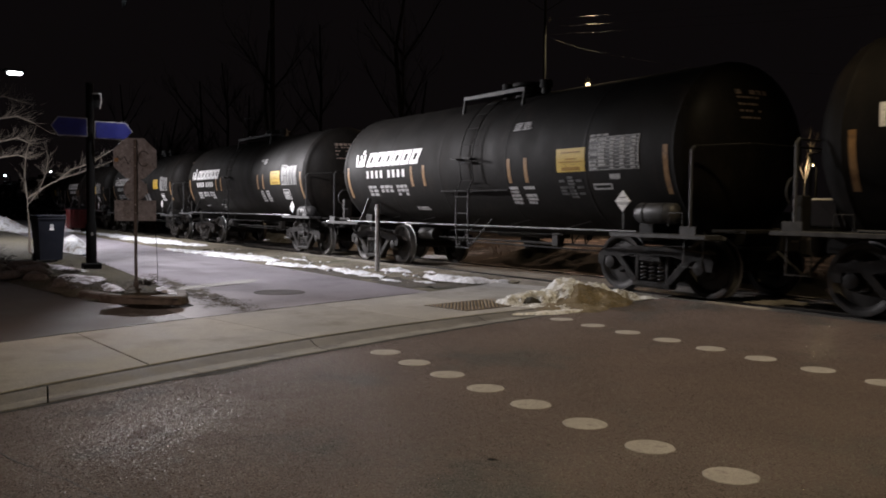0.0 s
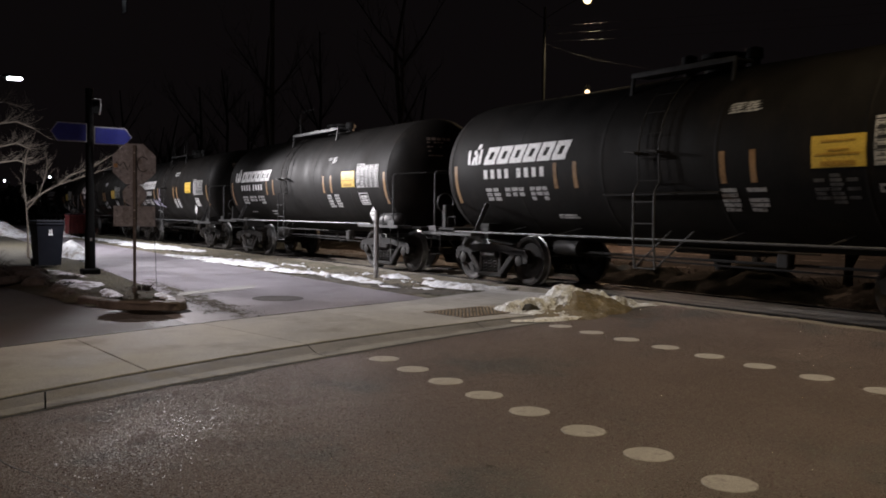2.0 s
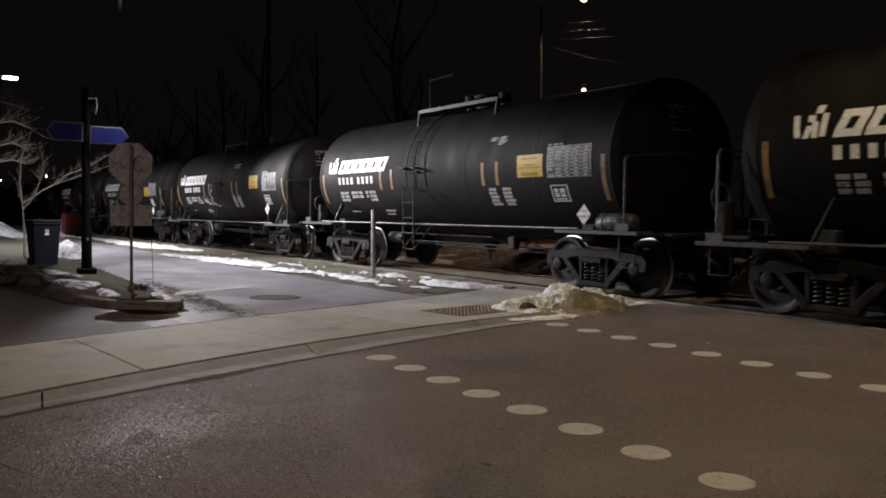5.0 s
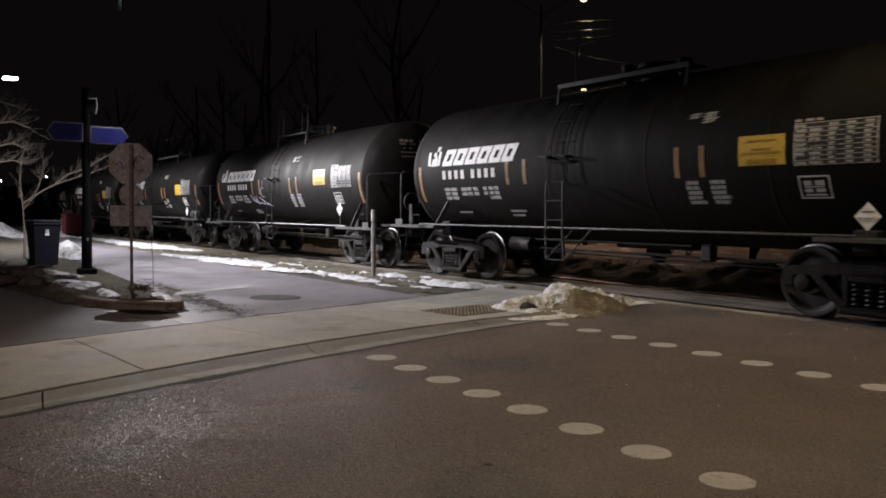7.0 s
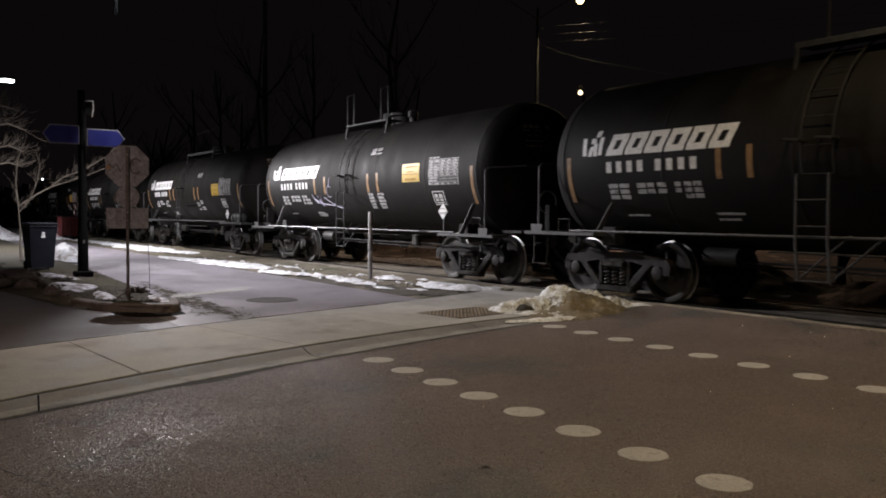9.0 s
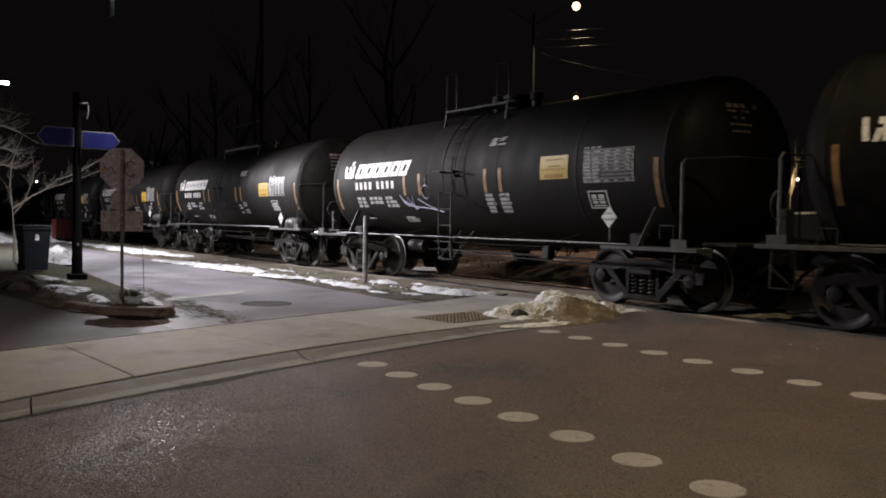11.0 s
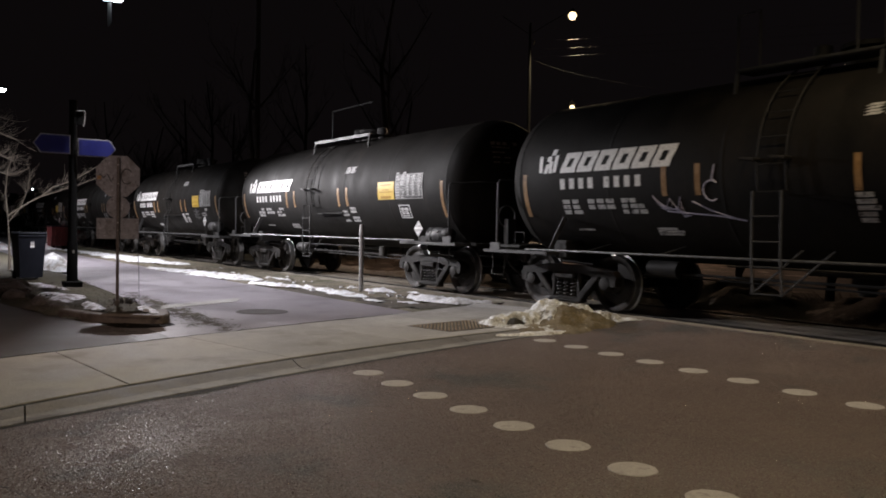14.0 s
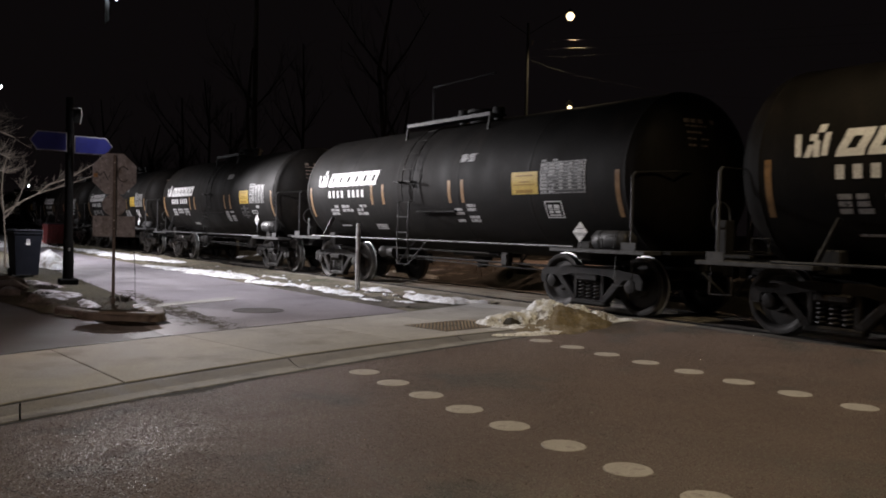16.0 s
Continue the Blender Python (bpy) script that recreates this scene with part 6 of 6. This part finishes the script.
    for e in (-1, 1):
        for s in (-1, 1):
            lo, hi = (-6.13, -4.42) if e < 0 else (3.92, 5.75 + nose)
            stand = -5.83 if e < 0 else 5.42 + nose
            part("side_board", Geo().box((lo, min(s * 1.5, s * 1.12), 0.99 + drop), (hi, max(s * 1.5, s * 1.12), 1.05 + drop), 0.008), RAIL_PAINT, car, "grey end running board")
            part("stanchion", Geo().tube([(stand, s * 1.42, 1.05 + drop), (stand, s * 1.42, 2.14), (stand, s * 1.36, 2.2)], 0.02, 8), RAIL_PAINT, car)
            part("kick_plate", Geo().box((stand - 0.14, s * 1.47 - 0.008, 1.0 + drop), (stand + 0.14, s * 1.47 + 0.008, 1.17 + drop), 0.004), RAIL_PAINT, car)
            if e < 0 or kind == "c":
                foot = -4.45 if e < 0 else 4.62
                part("brace", Geo().beam((foot, s * 1.4, 1.04 + drop), (foot + 0.2, s * 1.24, 1.52), 0.02, 0.1, 0.004, (0, 1, 0)), RAIL_PAINT, car)
            step = -5.75 if e < 0 else 5.5
            part("step", Geo().tube([(step - 0.17, s * 1.42, 1.0), (step - 0.17, s * 1.45, 0.5), (step + 0.17, s * 1.45, 0.5), (step + 0.17, s * 1.42, 1.0)], 0.011, 6), FRAME_BLACK, car)
            part("grab_iron", Geo().tube([(e * 5.3, s * 1.44, 1.06), (e * 5.3, s * 1.44, 1.26), (e * 5.05, s * 1.44, 1.26), (e * 5.05, s * 1.44, 1.06)], 0.01, 6), FRAME_BLACK, car)
        part("end_rail", Geo().tube([(-5.83 if e < 0 else 5.42 + nose, -1.36, 2.2), (e * 6.02, -0.95, 2.22), (e * 6.04, 0.95, 2.22), (-5.83 if e < 0 else 5.42 + nose, 1.36, 2.2)], 0.014, 6), FRAME_BLACK, car)
        lo, hi = sorted((e * 5.55, e * 6.12))
        part("end_platform", Geo().box((lo, -1.12, 0.98), (hi, 1.12, 1.03), 0.008), FRAME_BLACK, car)
        lo, hi = sorted((e * 3.3, e * 6.1))
        part("stub_sill", Geo().box((lo, -0.28, 0.72), (hi, 0.28, 1.0), 0.02), FRAME_BLACK, car)
        lo, hi = sorted((e * 4.25, e * 4.55))
        part("saddle", Geo().box((lo, -1.2, 0.84), (hi, 1.2, 1.14), 0.02), FRAME_BLACK, car)
        part("saddle_web", Geo().prism([(-0.9, 1.1), (0.9, 1.1), (0.75, 1.25), (-0.75, 1.25)], e * 4.4 - 0.02, e * 4.4 + 0.02, "x"), FRAME_BLACK, car)
        coupler = part("coupler", Geo().beam((e * 6.05, 0, 0.8), (e * 6.36, 0, 0.8), 0.14, 0.16, 0.02), WHEEL_STEEL, car)
        part("knuckle", Geo().box((min(e * 6.25, e * 6.43), -0.14, 0.66), (max(e * 6.25, e * 6.43), 0.14, 0.94), 0.04), WHEEL_STEEL, coupler)
        part("air_hose", Geo().tube([(e * 6.05, -0.3, 0.72), (e * 6.2, -0.3, 0.6), (e * 6.38, -0.22, 0.42), (e * 6.43, -0.1, 0.4)], 0.025, 6), FRAME_BLACK, car)
        bogie_parts(car, e * 4.4)
    # hand brake stand at one end
    part("brake_stand", Geo().box((-6.1, -1.05, 1.03), (-5.98, -0.85, 1.5), 0.01), FRAME_BLACK, car)
    part("hand_wheel", Geo().lathe([(0.012 * math.cos(i * 1.0472), 0.2 + 0.012 * math.sin(i * 1.0472)) for i in range(6)], "x", 20, (-6.14, -0.95, 1.55), True), RAIL_PAINT, car)
    # air reservoir, placards and valves
    if kind != "c":
        rx, rz = (4.28, 1.25) if kind == "a" else (4.72, 1.17)
        reservoir = part("air_reservoir", Geo().lathe(((rx, 0.05), (rx + 0.03, 0.12), (rx + 0.08, 0.155), (rx + 0.72, 0.155), (rx + 0.77, 0.12), (rx + 0.8, 0.05)), "x", 24, (0, -1.26, rz)), RAIL_PAINT, car, "grey round air reservoir")
        for x in (rx + 0.22, rx + 0.58):
            part("reservoir_strap", Geo().lathe(((x - 0.02, 0.16), (x + 0.02, 0.16)), "x", 24, (0, -1.26, rz)), FRAME_BLACK, reservoir)
    holder = part("placard_holder", Geo().box((placard_x - 0.015, -1.44, 1.0), (placard_x + 0.015, -1.425, placard_z + 0.05), 0.004), RAIL_PAINT, car)
    px, pz = placard_x, placard_z
    part("placard", Geo().prism([(px, pz - 0.165), (px + 0.16, pz), (px, pz + 0.165), (px - 0.16, pz)], -1.455, -1.446, "y"), WHITE_PAINT, holder, "white diamond placard")
    part("band", Geo().prism([(px - 0.11, pz - 0.055), (px + 0.11, pz - 0.055), (px + 0.15, pz - 0.012), (px - 0.15, pz - 0.012)], -1.459, -1.456, "y"), DULL_WHITE, holder)
    part("stripe", Geo().box((px - 0.07, -1.459, pz + 0.05), (px + 0.07, -1.456, pz + 0.062)), DARK_INK, holder)
    part("outlet_valve", Geo().lathe(((0.5, 0.1), (0.62, 0.14), (0.66, 0.2), (0.85, 0.2)), "z", 18, (0.2, 0, 0)), FRAME_BLACK, car)
    part("skid", Geo().box((-0.5, -0.3, 0.74), (1.1, 0.3, 0.86), 0.03), FRAME_BLACK, car)
    part("brake_cylinder", Geo().lathe(((-3.0, 0.05), (-2.98, 0.14), (-2.4, 0.14), (-2.38, 0.05)), "x", 18, (0, -0.55, 0.72)), FRAME_BLACK, car)
    part("brake_pipe", Geo().tube([(-6.0, -0.35, 0.8), (-3.3, -0.5, 0.66), (3.3, -0.5, 0.66), (6.0, -0.35, 0.8)], 0.022, 6), FRAME_BLACK, car)
    part("brake_rod", Geo().tube([(-3.4, -0.25, 0.6), (3.4, -0.25, 0.55)], 0.016, 6), FRAME_BLACK, car)
    part("control_valve", Geo().box((1.55, -0.62, 0.6), (1.76, -0.45, 0.86), 0.03), FRAME_BLACK, car)
    # top platform with manway, valves and rails
    x0, x1 = {"a": (-1.0, 0.98), "b": (-1.45, 1.45), "c": (-1.32, 0.76), "d": (-1.6, 1.4)}[kind]
    platform = thing_part("top_platform", car)
    part("grating", Geo().box((x0, -0.8, 3.53), (x1, -0.42, 3.565), 0.006), LADDER_PAINT, platform)
    part("grating", Geo().box((x0, 0.42, 3.53), (x1, 0.8, 3.565), 0.006), LADDER_PAINT, platform)
    part("edge_bar", Geo().box((x0, -0.83, 3.54 if kind == "c" else 3.51), (x1, -0.8, 3.58 if kind == "c" else 3.59), 0.006), LADDER_PAINT if kind == "c" else RAIL_PAINT, platform, "grey edge bar")
    for x in (x0 + 0.03, x1 - 0.03):
        for s in (-1, 1):
            part("leg", Geo().beam((x, s * 0.8, 3.53), (x, s * 0.85, 3.2), 0.05, 0.05, 0.004, (1, 0, 0)), LADDER_PAINT, platform)
    tall = {"a": 4.05, "b": 4.2, "c": 4.32, "d": 4.3}[kind]
    hoops = {"a": (), "b": (-1.0,), "c": (x0 + 0.02, x1 - 0.35), "d": (-0.6,)}[kind]
    for x in hoops:
        part("guard_rail", Geo().tube([(x, -0.8, 3.56), (x, -0.8, tall), (x + 0.35, -0.8, tall + 0.02), (x + 0.35, -0.8, 3.56)] if kind == "c" else [(x, -0.8, 3.56), (x, -0.8, tall), (x + (2.1 if kind == "d" else 0.9), -0.8, tall + 0.02)], 0.018, 6), LADDER_PAINT, platform)
    part("manway", Geo().lathe(((3.45, 0.3), (3.72, 0.3), (3.74, 0.36), (3.8, 0.36), (3.83, 0.1)), "z", 24, (0.15, 0, 0)), FRAME_BLACK, platform)
    for x, h in ((-0.45, 3.85), (0.75, 3.8)):
        part("valve", Geo().lathe(((3.45, 0.09), (3.65, 0.09), (3.66, 0.13), (h, 0.12), (h + 0.03, 0.04)), "z", 16, (x, -0.1, 0)), LADDER_PAINT, platform)
    return car


def thing_part(name, parent):
    ob = new(name)
    ob.parent = parent
    return ob


car_a, car_b, car_c, car_d = tank_car("a", 11), tank_car("b", 23), tank_car("c", 37), tank_car("d", 51)
WHEEL_STATIONS = [-5.289, -3.511, 3.511, 5.289]
proto = make_wheelset()
for c in (car_a, car_b, car_c, car_d):
    for i, x in enumerate(WHEEL_STATIONS):
        w = copy_thing(proto, pose(x, 0, 0.457, 0, 37 * i))
        w.parent = c
for ob in [*proto.children_recursive, proto]:
    bpy.data.objects.remove(ob)
tagged(car_a, "black tank car with a worn print patch and low top platform")
tagged(car_b, "black tank car with a long railed top platform")
tagged(car_c, "black tank car with pale spray scrawl beside its markings")
tagged(car_d, "black tank car with longer tank and long railed top platform")
TRAIN = [(car_a, 0.0), (car_b, -12.952), (car_c, -25.73), (car_d, -38.71)]
for proto_car, off in ((car_b, 12.87), (car_a, -51.46), (car_b, -64.34), (car_a, -77.2), (car_b, -90.05), (car_a, -102.9), (car_b, -115.75)):
    TRAIN.append((copy_thing(proto_car, pose(off, TRACK_Y, RAIL_Z)), off))

ROLLED = [(0.0, 0.0), (0.5, 1.17), (1.0, 2.35), (1.5, 3.529), (2.0, 4.701), (2.5, 5.889), (3.0, 7.072), (3.5, 8.251), (4.0, 9.435),
          (6.5, 15.257), (7.0, 16.424), (7.5, 17.593), (8.0, 18.769), (8.5, 19.945), (9.0, 21.116), (11.5, 26.99), (12.0, 28.191),
          (12.5, 29.392), (13.0, 30.592), (13.5, 31.792), (14.0, 32.992), (14.5, 34.192), (15.0, 35.392), (15.5, 36.592), (16.0, 37.792)]


def rolled(t):
    return float(np.interp(t, [a for a, _ in ROLLED], [b for _, b in ROLLED]))


def motions():
    for car, off in TRAIN:
        walk(car, [(t, pose(off - 13.24 + s, TRACK_Y, RAIL_Z)) for t, s in ROLLED])
        sets = sorted((o for o in car.children if o.name.startswith("wheelset")), key=lambda o: o.location.x)
        for i, (ob, x) in enumerate(zip(sets, WHEEL_STATIONS)):
            walk(ob, [(k * 4 / 30, pose(x, 0, 0.457, 0, 37 * i + math.degrees(rolled(k * 4 / 30) / 0.457))) for k in range(121)])


motions()
